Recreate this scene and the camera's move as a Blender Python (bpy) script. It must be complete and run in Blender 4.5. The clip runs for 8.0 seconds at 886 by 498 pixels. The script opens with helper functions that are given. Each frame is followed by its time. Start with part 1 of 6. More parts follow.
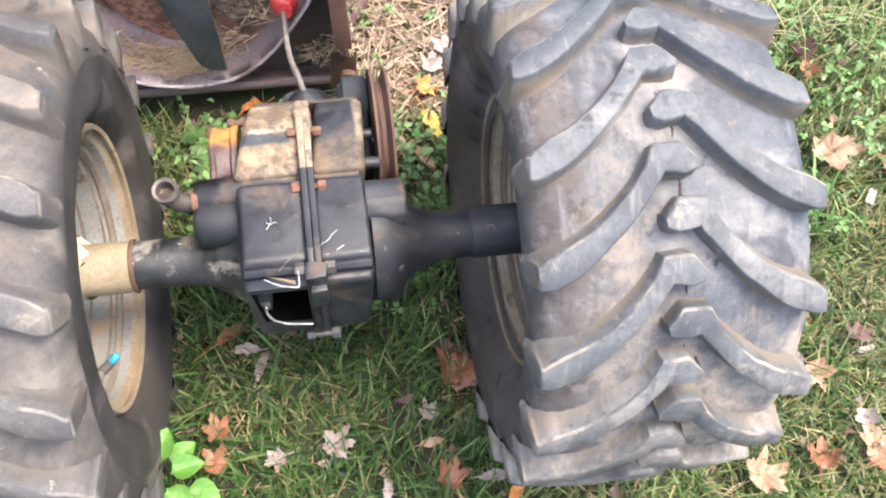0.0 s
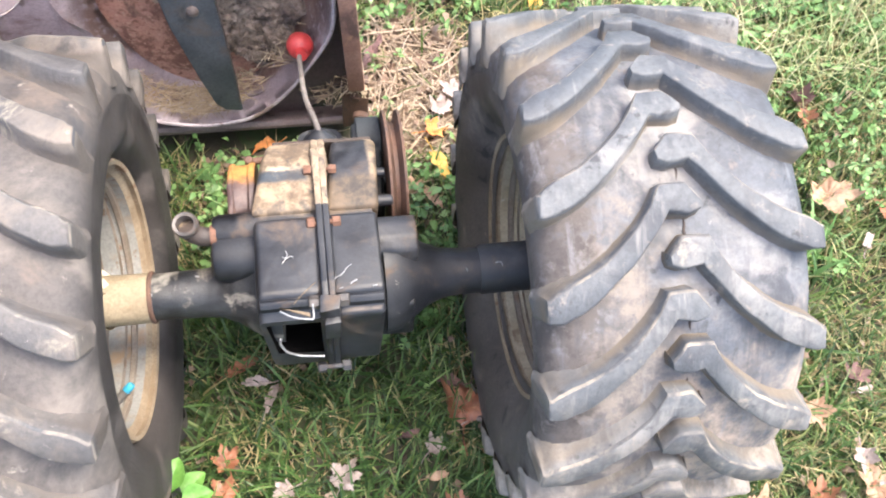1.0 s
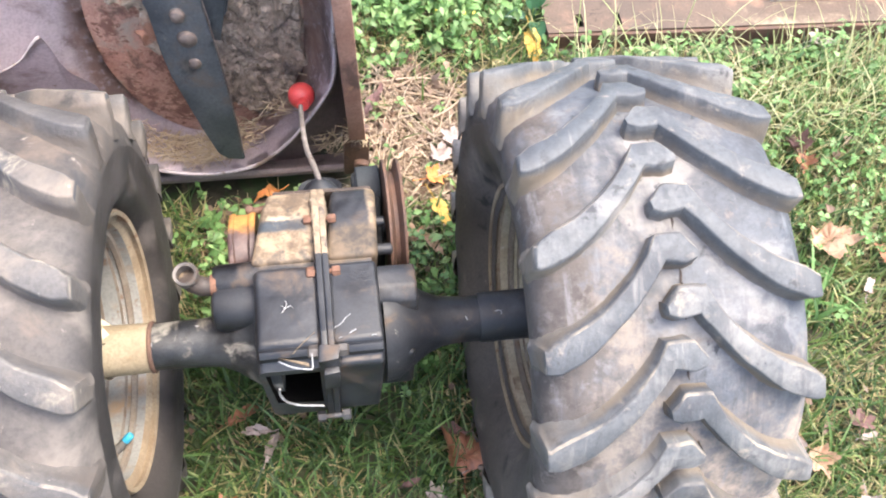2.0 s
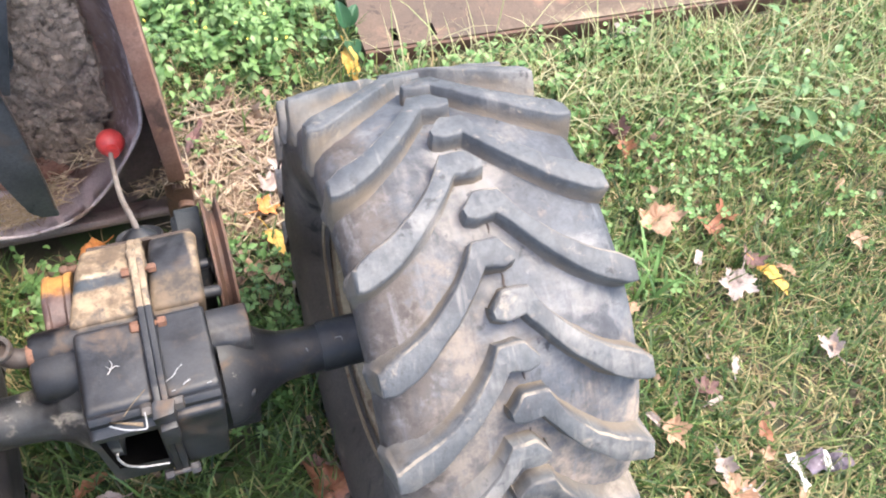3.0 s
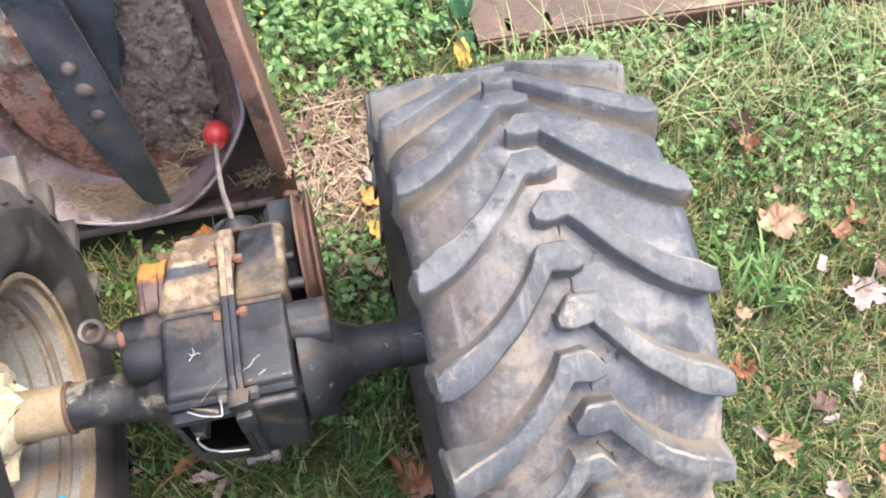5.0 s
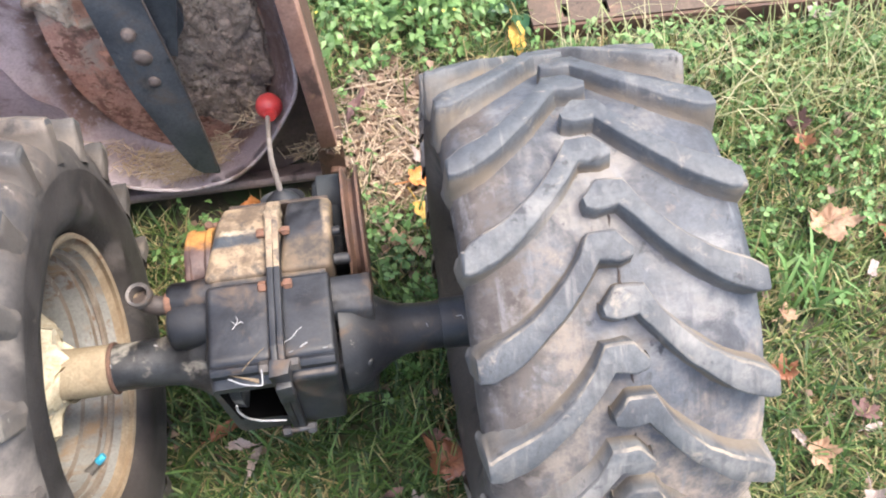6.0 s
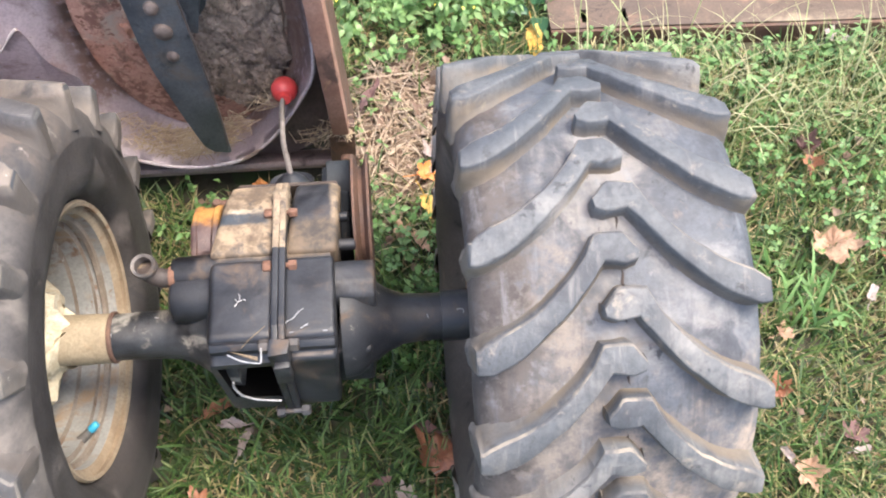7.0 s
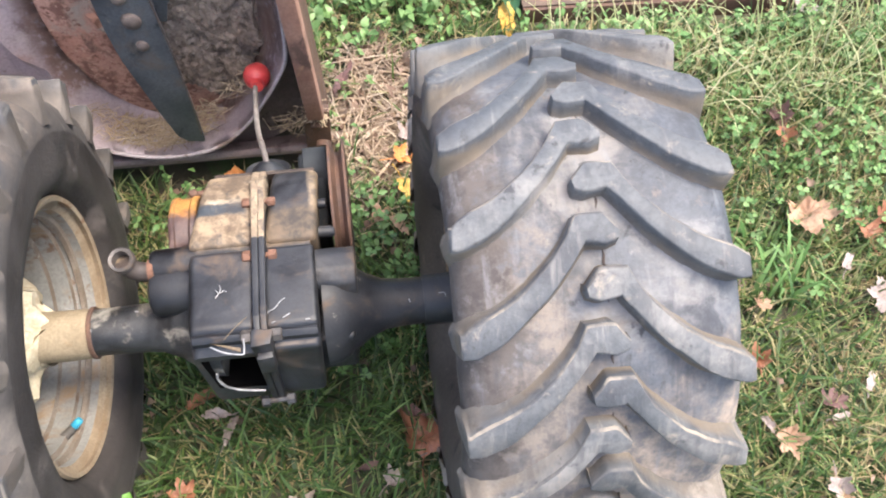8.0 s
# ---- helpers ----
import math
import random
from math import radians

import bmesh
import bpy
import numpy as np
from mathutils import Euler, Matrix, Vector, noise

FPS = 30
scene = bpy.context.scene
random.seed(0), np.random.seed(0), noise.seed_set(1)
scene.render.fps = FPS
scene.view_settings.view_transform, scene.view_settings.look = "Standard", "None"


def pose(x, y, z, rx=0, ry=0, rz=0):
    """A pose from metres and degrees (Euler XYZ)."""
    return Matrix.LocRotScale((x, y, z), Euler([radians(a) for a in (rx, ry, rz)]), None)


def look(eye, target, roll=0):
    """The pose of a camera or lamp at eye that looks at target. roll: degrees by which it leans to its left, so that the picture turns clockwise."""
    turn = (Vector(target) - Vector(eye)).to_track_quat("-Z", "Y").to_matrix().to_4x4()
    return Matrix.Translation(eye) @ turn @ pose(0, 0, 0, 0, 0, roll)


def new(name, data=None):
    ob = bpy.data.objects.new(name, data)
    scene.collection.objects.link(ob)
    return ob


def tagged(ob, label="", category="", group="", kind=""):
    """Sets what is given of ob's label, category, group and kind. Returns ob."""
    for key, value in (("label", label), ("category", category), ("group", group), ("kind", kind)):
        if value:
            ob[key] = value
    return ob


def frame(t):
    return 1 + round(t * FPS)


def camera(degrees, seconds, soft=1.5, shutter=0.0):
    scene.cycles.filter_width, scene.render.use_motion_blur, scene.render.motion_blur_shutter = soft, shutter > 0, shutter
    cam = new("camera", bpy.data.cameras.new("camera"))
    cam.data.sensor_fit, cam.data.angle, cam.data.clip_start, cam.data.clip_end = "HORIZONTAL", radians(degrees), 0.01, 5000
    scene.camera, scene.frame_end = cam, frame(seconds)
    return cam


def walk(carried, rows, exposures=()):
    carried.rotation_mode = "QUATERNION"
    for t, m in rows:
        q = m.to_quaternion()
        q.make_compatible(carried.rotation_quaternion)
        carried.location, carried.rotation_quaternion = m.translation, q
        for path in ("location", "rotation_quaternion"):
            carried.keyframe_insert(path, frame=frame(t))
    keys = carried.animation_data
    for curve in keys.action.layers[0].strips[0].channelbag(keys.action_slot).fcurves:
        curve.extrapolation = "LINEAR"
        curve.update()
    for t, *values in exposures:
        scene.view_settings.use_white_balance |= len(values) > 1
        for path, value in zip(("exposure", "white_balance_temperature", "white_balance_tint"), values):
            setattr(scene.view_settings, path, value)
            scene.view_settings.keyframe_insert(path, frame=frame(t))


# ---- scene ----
cam = camera(52.38, 8.0, soft=2.0)
PATH = [
    (0.0, 0.0163, -0.4597, 1.2326, 25.61, -3.73, -8.17),
    (0.5, 0.0020, -0.4776, 1.2493, 27.59, -3.86, -8.49),
    (1.0, -0.0005, -0.4779, 1.2561, 28.25, -4.11, -7.57),
    (1.2, -0.0006, -0.4802, 1.2564, 28.82, -3.82, -7.50),
    (2.3, 0.0181, -0.4713, 1.2660, 31.53, -3.73, -7.74),
    (2.5, 0.0439, -0.4716, 1.2645, 32.28, -4.58, -14.23),
    (3.0, 0.0557, -0.4704, 1.2646, 32.74, -6.57, -18.65),
    (3.5, 0.0752, -0.4748, 1.2655, 31.81, -6.57, -21.56),
    (4.0, 0.0841, -0.4706, 1.2630, 31.19, -5.96, -20.69),
    (4.5, 0.1190, -0.4745, 1.2514, 32.31, -3.23, -14.04),
    (4.7, 0.1344, -0.4711, 1.2562, 31.99, -1.39, -13.31),
    (5.8, 0.1315, -0.4670, 1.2557, 30.75, 1.00, -8.86),
    (6.0, 0.1263, -0.4678, 1.2536, 30.60, 0.91, -8.25),
    (6.5, 0.1088, -0.4704, 1.2558, 30.88, 1.21, -5.66),
    (7.0, 0.1180, -0.4789, 1.2536, 30.68, -1.17, -4.84),
    (7.5, 0.1234, -0.4818, 1.2535, 29.84, -2.21, -7.42),
    (8.0, 0.1149, -0.4725, 1.2562, 29.35, -1.52, -7.17),
]
EXPOSURES = [(0.0, 2.65, 6850, 11), (0.5, 2.75, 6850, 11), (1.2, 2.77, 6850, 11), (2.5, 2.71, 6850, 11), (3.5, 2.45, 6850, 11), (4.7, 2.47, 6850, 11), (8.0, 2.42, 6850, 11)]
walk(cam, [(t, pose(x, y, z, rx, ry, rz)) for t, x, y, z, rx, ry, rz in PATH], EXPOSURES)

# ---------------------------------------------------------------- light
world = bpy.data.worlds.new("overcast_sky")
scene.world = world
world.use_nodes = True
wn = world.node_tree.nodes
sky = wn.new("ShaderNodeTexSky")
sky.sky_type = "NISHITA"
sky.sun_disc = False
sky.sun_elevation, sky.sun_rotation = radians(80), radians(130)
sky.air_density, sky.dust_density, sky.ozone_density = 1.0, 3.0, 1.0
world.node_tree.links.new(sky.outputs[0], wn["Background"].inputs[0])
wn["Background"].inputs[1].default_value = 0.128
sun = new("sun", bpy.data.lights.new("sun", "SUN"))
sun.data.energy, sun.data.angle, sun.data.color = 1.65, radians(26), (1.0, 0.94, 0.86)
sun.matrix_basis = look((2.9, 0.0, 6.0), (0, 0, 0))


# ---------------------------------------------------------------- materials
def mix(nt, fac, a, b):
    n = nt.nodes.new("ShaderNodeMix")
    n.data_type = "RGBA"
    for sock, v in ((0, fac), (6, a), (7, b)):
        if isinstance(v, bpy.types.NodeSocket):
            nt.links.new(v, n.inputs[sock])
        elif sock == 0:
            n.inputs[0].default_value = v
        else:
            n.inputs[sock].default_value = (*v, 1)
    return n.outputs[2]


def ramp(nt, value, lo, hi, a=0.0, b=1.0):
    n = nt.nodes.new("ShaderNodeMapRange")
    n.interpolation_type = "SMOOTHSTEP"
    nt.links.new(value, n.inputs[0])
    for i, v in ((1, lo), (2, hi), (3, a), (4, b)):
        n.inputs[i].default_value = v
    return n.outputs[0]


def noise_tex(nt, vec, scale, detail=4.0, rough=0.6, distort=0.0):
    n = nt.nodes.new("ShaderNodeTexNoise")
    n.inputs["Scale"].default_value, n.inputs["Detail"].default_value = scale, detail
    n.inputs["Roughness"].default_value, n.inputs["Distortion"].default_value = rough, distort
    nt.links.new(vec, n.inputs["Vector"])
    return n.outputs["Fac"]


def math_node(nt, op, a, b):
    n = nt.nodes.new("ShaderNodeMath")
    n.operation = op
    for i, v in enumerate((a, b)):
        if isinstance(v, bpy.types.NodeSocket):
            nt.links.new(v, n.inputs[i])
        else:
            n.inputs[i].default_value = v
    return n.outputs[0]


def surface(name, base, second, scale=18.0, stains=(), rough=(0.55, 0.8), metal=0.0, bump=0.25, fine=260.0, spec=0.5, island=None, sheer=0.0, edge=None, depth=None, zones=(), scuffs=(), splash=None):
    """base and second mix by a middle-sized noise; stains: rows of (colour, noise scale, from, to, roughness)."""
    m = bpy.data.materials.new(name)
    m.use_nodes = True
    nt = m.node_tree
    b = nt.nodes["Principled BSDF"]
    tc, info = nt.nodes.new("ShaderNodeTexCoord"), nt.nodes.new("ShaderNodeObjectInfo")
    add = nt.nodes.new("ShaderNodeVectorMath")
    add.operation = "MULTIPLY_ADD"
    nt.links.new(info.outputs["Random"], add.inputs[0])
    add.inputs[1].default_value = (7.0, 11.0, 5.0)
    nt.links.new(tc.outputs["Object"], add.inputs[2])
    vec = add.outputs[0]
    n1 = noise_tex(nt, vec, scale, 6.0, 0.65)
    n2 = noise_tex(nt, vec, fine, 3.0, 0.7)
    col = mix(nt, ramp(nt, n1, 0.32, 0.68), base, second)
    dark = mix(nt, ramp(nt, n2, 0.35, 0.72, 0.0, 0.38), col, tuple(v * 0.45 for v in base))
    rgh = ramp(nt, n1, 0.3, 0.7, rough[0], rough[1])
    col = dark
    for colour, sc, lo, hi, rr in stains:
        s = ramp(nt, noise_tex(nt, vec, sc, 7.0, 0.68, 0.4), lo, hi)
        col = mix(nt, s, col, colour)
        nr = nt.nodes.new("ShaderNodeMix")
        nt.links.new(s, nr.inputs[0])
        nt.links.new(rgh, nr.inputs[2])
        nr.inputs[3].default_value = rr
        rgh = nr.outputs[0]
    if zones:
        zs = nt.nodes.new("ShaderNodeSeparateXYZ")
        nt.links.new(tc.outputs["Object"], zs.inputs[0])
        mott, grit = noise_tex(nt, vec, 26.0, 6.0, 0.7), noise_tex(nt, vec, 70.0, 4.0, 0.7)
        wob = math_node(nt, "SUBTRACT", noise_tex(nt, vec, 34.0, 5.0, 0.65), 0.5)
    for one, two, box, soft, wander, rr in zones:
        mask = ramp(nt, grit, 0.30, 0.52, 0.25, 1.0)
        shift = math_node(nt, "MULTIPLY", wob, wander)
        for axis, (lo, hi) in enumerate(box):
            v = math_node(nt, "ADD", zs.outputs[axis], shift)
            if lo > -9:
                mask = math_node(nt, "MULTIPLY", mask, ramp(nt, v, lo - soft, lo + soft))
            if hi < 9:
                mask = math_node(nt, "MULTIPLY", mask, ramp(nt, v, hi - soft, hi + soft, 1.0, 0.0))
        col = mix(nt, mask, col, mix(nt, ramp(nt, mott, 0.38, 0.62), one, two))
        nr = nt.nodes.new("ShaderNodeMix")
        nt.links.new(mask, nr.inputs[0])
        nt.links.new(rgh, nr.inputs[2])
        nr.inputs[3].default_value = rr
        rgh = nr.outputs[0]
    if scuffs:
        # short marks that run round the wheel
        sc = nt.nodes.new("ShaderNodeSeparateXYZ")
        nt.links.new(tc.outputs["Object"], sc.inputs[0])
        turn = math_node(nt, "ARCTAN2", sc.outputs[2], sc.outputs[1])
        cb = nt.nodes.new("ShaderNodeCombineXYZ")
        nt.links.new(sc.outputs[0], cb.inputs[0])
        nt.links.new(math_node(nt, "MULTIPLY", turn, 0.045), cb.inputs[1])
        nt.links.new(info.outputs["Random"], cb.inputs[2])
        for colour, sc_scale, lo, hi, most in scuffs:
            s = ramp(nt, noise_tex(nt, cb.outputs[0], sc_scale, 5.0, 0.62, 0.2), lo, hi, 0.0, most)
            col = mix(nt, s, col, colour)
    if depth:
        sep = nt.nodes.new("ShaderNodeSeparateXYZ")
        nt.links.new(tc.outputs["Object"], sep.inputs[0])
        rr2 = math_node(nt, "SQRT", math_node(nt, "ADD", math_node(nt, "MULTIPLY", sep.outputs[1], sep.outputs[1]), math_node(nt, "MULTIPLY", sep.outputs[2], sep.outputs[2])), 0.0)
        low = ramp(nt, math_node(nt, "ADD", rr2, math_node(nt, "MULTIPLY", noise_tex(nt, vec, 35.0, 4.0), 0.016)), depth[1], depth[2], 1.0, 0.0)
        col = mix(nt, math_node(nt, "MULTIPLY", low, ramp(nt, noise_tex(nt, vec, 9.0, 5.0), 0.35, 0.6, 0.25, 0.95)), col, depth[0])
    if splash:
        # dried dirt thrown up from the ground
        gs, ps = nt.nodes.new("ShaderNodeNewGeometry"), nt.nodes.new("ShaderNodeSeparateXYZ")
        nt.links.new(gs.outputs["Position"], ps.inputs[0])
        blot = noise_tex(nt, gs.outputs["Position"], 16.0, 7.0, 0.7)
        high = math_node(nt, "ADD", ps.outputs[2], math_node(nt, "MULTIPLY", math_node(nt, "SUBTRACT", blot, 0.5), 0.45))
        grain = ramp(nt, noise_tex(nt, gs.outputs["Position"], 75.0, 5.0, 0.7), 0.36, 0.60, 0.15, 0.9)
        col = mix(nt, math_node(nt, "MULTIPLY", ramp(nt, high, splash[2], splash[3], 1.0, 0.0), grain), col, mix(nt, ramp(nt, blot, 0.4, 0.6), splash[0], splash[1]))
    if edge:
        gp = nt.nodes.new("ShaderNodeNewGeometry")
        pt = ramp(nt, gp.outputs["Pointiness"], edge[1], edge[2])
        col = mix(nt, math_node(nt, "MULTIPLY", pt, ramp(nt, noise_tex(nt, vec, 30.0, 4.0), 0.35, 0.6, 0.2, 0.8)), col, edge[0])
    if island:
        geo = nt.nodes.new("ShaderNodeNewGeometry")
        ra = nt.nodes.new("ShaderNodeValToRGB")
        els = ra.color_ramp.elements
        while len(els) < len(island):
            els.new(0.5)
        for i, c in enumerate(island):
            els[i].position, els[i].color = i / (len(island) - 1), (*c, 1)
        nt.links.new(geo.outputs["Random Per Island"], ra.inputs[0])
        col = mix(nt, ramp(nt, n2, 0.25, 0.8, 0.0, 0.25), ra.outputs[0], tuple(v * 0.5 for v in base))
    nt.links.new(col, b.inputs["Base Color"])
    nt.links.new(rgh, b.inputs["Roughness"])
    b.inputs["Metallic"].default_value = metal
    b.inputs["Specular IOR Level"].default_value = spec
    if bump:
        h1 = math_node(nt, "MULTIPLY", n1, 1.0)
        h = math_node(nt, "MULTIPLY_ADD", n2, 0.35)
        nt.links.new(h1, h.node.inputs[2])
        bp = nt.nodes.new("ShaderNodeBump")
        bp.inputs["Strength"].default_value, bp.inputs["Distance"].default_value = bump, 0.004
        nt.links.new(h, bp.inputs["Height"])
        nt.links.new(bp.outputs[0], b.inputs["Normal"])
    if sheer:
        tr = nt.nodes.new("ShaderNodeBsdfTranslucent")
        nt.links.new(col, tr.inputs[0])
        mx = nt.nodes.new("ShaderNodeMixShader")
        mx.inputs[0].default_value = sheer
        nt.links.new(b.outputs[0], mx.inputs[1])
        nt.links.new(tr.outputs[0], mx.inputs[2])
        nt.links.new(mx.outputs[0], nt.nodes["Material Output"].inputs[0])
    return m


ANY = (-10, 10)
RUBBER = surface("weathered_rubber", (0.031, 0.037, 0.049), (0.072, 0.080, 0.095), 8.0,
                 [((0.205, 0.20, 0.20), 6.0, 0.48, 0.70, 0.9), ((0.17, 0.156, 0.145), 4.0, 0.57, 0.74, 0.9), ((0.030, 0.033, 0.041), 8.0, 0.53, 0.68, 0.7), ((0.27, 0.25, 0.235), 38.0, 0.64, 0.78, 0.9), ((0.135, 0.112, 0.097), 20.0, 0.59, 0.73, 0.9), ((0.030, 0.032, 0.038), 45.0, 0.58, 0.70, 0.8)],
                 (0.45, 0.75), 0, 0.5, 170.0, scuffs=[((0.20, 0.205, 0.22), 60.0, 0.57, 0.74, 0.35), ((0.030, 0.034, 0.043), 34.0, 0.52, 0.68, 0.6)],
                 zones=[((0.27, 0.215, 0.17), (0.10, 0.094, 0.092), (ANY, (-10, -0.05), (-10, 0.170)), 0.05, 0.20, 0.9), ((0.165, 0.140, 0.122), (0.070, 0.067, 0.068), ((-10, -0.012), (-10, -0.07), (-10, 0.27)), 0.035, 0.18, 0.9),
                        # darker brown all along the shoulder that faces the gearbox
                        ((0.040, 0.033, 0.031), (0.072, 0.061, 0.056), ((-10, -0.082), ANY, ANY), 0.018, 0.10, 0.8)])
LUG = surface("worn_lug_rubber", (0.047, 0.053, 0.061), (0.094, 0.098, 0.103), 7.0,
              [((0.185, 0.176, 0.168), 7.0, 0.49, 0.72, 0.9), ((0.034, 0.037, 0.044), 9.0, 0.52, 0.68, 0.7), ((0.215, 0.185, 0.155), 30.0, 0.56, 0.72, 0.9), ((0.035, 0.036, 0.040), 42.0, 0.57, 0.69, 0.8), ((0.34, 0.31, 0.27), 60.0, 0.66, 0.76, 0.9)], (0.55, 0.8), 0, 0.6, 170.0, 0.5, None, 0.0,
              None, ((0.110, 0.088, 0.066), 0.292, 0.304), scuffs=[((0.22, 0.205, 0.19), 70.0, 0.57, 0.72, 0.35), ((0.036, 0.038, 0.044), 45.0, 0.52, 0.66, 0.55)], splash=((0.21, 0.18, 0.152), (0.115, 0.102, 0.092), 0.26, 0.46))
RUBBER_BROWN = surface("brown_weathered_rubber", (0.032, 0.029, 0.029), (0.066, 0.058, 0.054), 5.0,
                       [((0.145, 0.125, 0.11), 6.0, 0.50, 0.72, 0.9), ((0.13, 0.10, 0.08), 4.0, 0.52, 0.70, 0.9), ((0.026, 0.026, 0.029), 8.0, 0.53, 0.68, 0.7), ((0.28, 0.245, 0.21), 30.0, 0.61, 0.75, 0.9)],
                       (0.55, 0.8), 0, 0.45, 170.0)
LUG_BROWN = surface("brown_lug_rubber", (0.042, 0.041, 0.043), (0.085, 0.079, 0.076), 7.0,
                    [((0.145, 0.120, 0.100), 7.0, 0.49, 0.70, 0.9), ((0.030, 0.028, 0.029), 9.0, 0.52, 0.68, 0.7), ((0.27, 0.235, 0.185), 13.0, 0.60, 0.74, 0.9), ((0.36, 0.33, 0.29), 60.0, 0.64, 0.74, 0.9)], (0.55, 0.8), 0, 0.6, 170.0, 0.5, None, 0.0,
                    None, ((0.060, 0.050, 0.043), 0.288, 0.297))
LUG_EDGE = surface("pale_worn_lug_edge", (0.070, 0.070, 0.072), (0.140, 0.126, 0.112), 11.0, [((0.215, 0.185, 0.15), 22.0, 0.47, 0.66, 0.9), ((0.050, 0.052, 0.058), 15.0, 0.50, 0.64, 0.8)], (0.7, 0.9), 0, 0.4, 300.0)
SIDEWALL = surface("sidewall_rubber", (0.018, 0.015, 0.015), (0.041, 0.035, 0.033), 9.0,
                   [((0.085, 0.072, 0.065), 10.0, 0.54, 0.74, 0.9), ((0.02, 0.018, 0.018), 22.0, 0.55, 0.66, 0.7), ((0.15, 0.12, 0.10), 55.0, 0.64, 0.74, 0.9)], (0.55, 0.8), 0, 0.8, 240.0)
SIDEWALL_DUSTY = surface("dusty_sidewall_rubber", (0.046, 0.039, 0.036), (0.090, 0.077, 0.069), 9.0, [((0.15, 0.125, 0.105), 10.0, 0.52, 0.72, 0.9), ((0.022, 0.020, 0.020), 22.0, 0.55, 0.66, 0.7), ((0.17, 0.14, 0.12), 60.0, 0.62, 0.74, 0.9)], (0.6, 0.85), 0, 0.45, 240.0)
SEAM = surface("dark_seam", (0.016, 0.013, 0.013), (0.045, 0.032, 0.028), 40.0, (), (0.8, 0.9))
RIM = surface("silver_rim_paint", (0.175, 0.175, 0.168), (0.255, 0.25, 0.235), 7.0,
              [((0.25, 0.165, 0.095), 9.0, 0.50, 0.68, 0.85), ((0.15, 0.085, 0.05), 24.0, 0.58, 0.70, 0.9), ((0.42, 0.41, 0.39), 14.0, 0.60, 0.76, 0.5), ((0.17, 0.12, 0.08), 60.0, 0.60, 0.72, 0.9)],
              (0.4, 0.6), 0.15, 0.25)
# brown dirt on the rim steps, darkened to stand for their shadowed ring
RIM_STEP = surface("shaded_dirty_rim_step", (0.13, 0.10, 0.075), (0.235, 0.20, 0.165), 18.0, [((0.13, 0.08, 0.05), 30.0, 0.55, 0.7, 0.9), ((0.45, 0.44, 0.42), 24.0, 0.62, 0.74, 0.6)], (0.5, 0.8), 0.05, 0.4)
RIM_TAN = surface("tan_dirty_rim", (0.25, 0.20, 0.13), (0.37, 0.32, 0.235), 12.0, [((0.14, 0.095, 0.06), 20.0, 0.54, 0.68, 0.9), ((0.45, 0.43, 0.38), 26.0, 0.60, 0.74, 0.6)], (0.55, 0.8), 0.05, 0.4)
FLANGE = surface("rusty_rim_lip", (0.20, 0.145, 0.095), (0.31, 0.25, 0.175), 20.0, [((0.16, 0.085, 0.045), 30.0, 0.55, 0.7, 0.9)], (0.65, 0.85), 0.1, 0.4)
IRON_STAINS = [((0.048, 0.048, 0.052), 11.0, 0.50, 0.74, 0.5), ((0.075, 0.052, 0.038), 20.0, 0.53, 0.72, 0.8), ((0.004, 0.004, 0.005), 9.0, 0.52, 0.66, 0.35), ((0.19, 0.17, 0.15), 48.0, 0.66, 0.74, 0.8)]
WORN = ((0.12, 0.095, 0.075), 0.56, 0.68)
IRON = surface("black_cast_iron", (0.009, 0.0105, 0.014), (0.021, 0.023, 0.028), 12.0, IRON_STAINS, (0.36, 0.6), 0.0, 0.3, 330.0, 0.38)
TAN_A, TAN_B, DARK_B = (0.225, 0.168, 0.112), (0.080, 0.057, 0.039), (0.026, 0.026, 0.028)
CASE = surface("black_case_caked_tan", (0.010, 0.0115, 0.015), (0.024, 0.026, 0.031), 12.0, IRON_STAINS, (0.34, 0.55), 0.0, 0.3, 330.0, 0.45, edge=WORN,
               zones=[(TAN_A, TAN_B, ((-10, 0.010), (0.046, 10), (0.30, 10)), 0.007, 0.022, 0.85),
                      (TAN_A, TAN_B, ((0.006, 10), (0.046, 0.084), (0.30, 10)), 0.006, 0.012, 0.8),
                      (TAN_B, TAN_A, ((0.006, 10), (0.150, 10), (0.30, 10)), 0.003, 0.008, 0.8),
                      (TAN_A, (0.10, 0.075, 0.05), ((0.0585, 10), (0.080, 10), (0.32, 10)), 0.003, 0.012, 0.7),
                      ((0.045, 0.035, 0.027), (0.12, 0.085, 0.055), ((0.012, 10), (0.046, 0.086), (0.30, 10)), 0.008, 0.03, 0.8),
                      ((0.030, 0.026, 0.023), (0.10, 0.072, 0.048), ((0.016, 10), (0.046, 0.090), (0.30, 10)), 0.010, 0.04, 0.7),
                      ((0.035, 0.045, 0.055), DARK_B, ((-10, -0.013), (0.089, 0.107), (0.32, 10)), 0.004, 0.016, 0.5),
                      ((0.27, 0.24, 0.19), (0.20, 0.16, 0.11), ((-0.060, -0.020), (0.107, 0.112), (0.34, 10)), 0.002, 0.020, 0.8)])
# the darkness deep in the broken hole, put into the colour
HOLE_DARK = surface("shade_black_inside", (0.0015, 0.0015, 0.0015), (0.004, 0.0035, 0.0035), 20.0, (), (0.6, 0.8), 0.0, 0.3, spec=0.08)
IRON_TAN = surface("tan_caked_iron", (0.15, 0.11, 0.075), (0.27, 0.21, 0.145), 24.0, [((0.06, 0.048, 0.04), 30.0, 0.52, 0.64, 0.6), ((0.46, 0.41, 0.33), 40.0, 0.62, 0.72, 0.8)], (0.6, 0.85), 0.0, 0.8, 300.0)
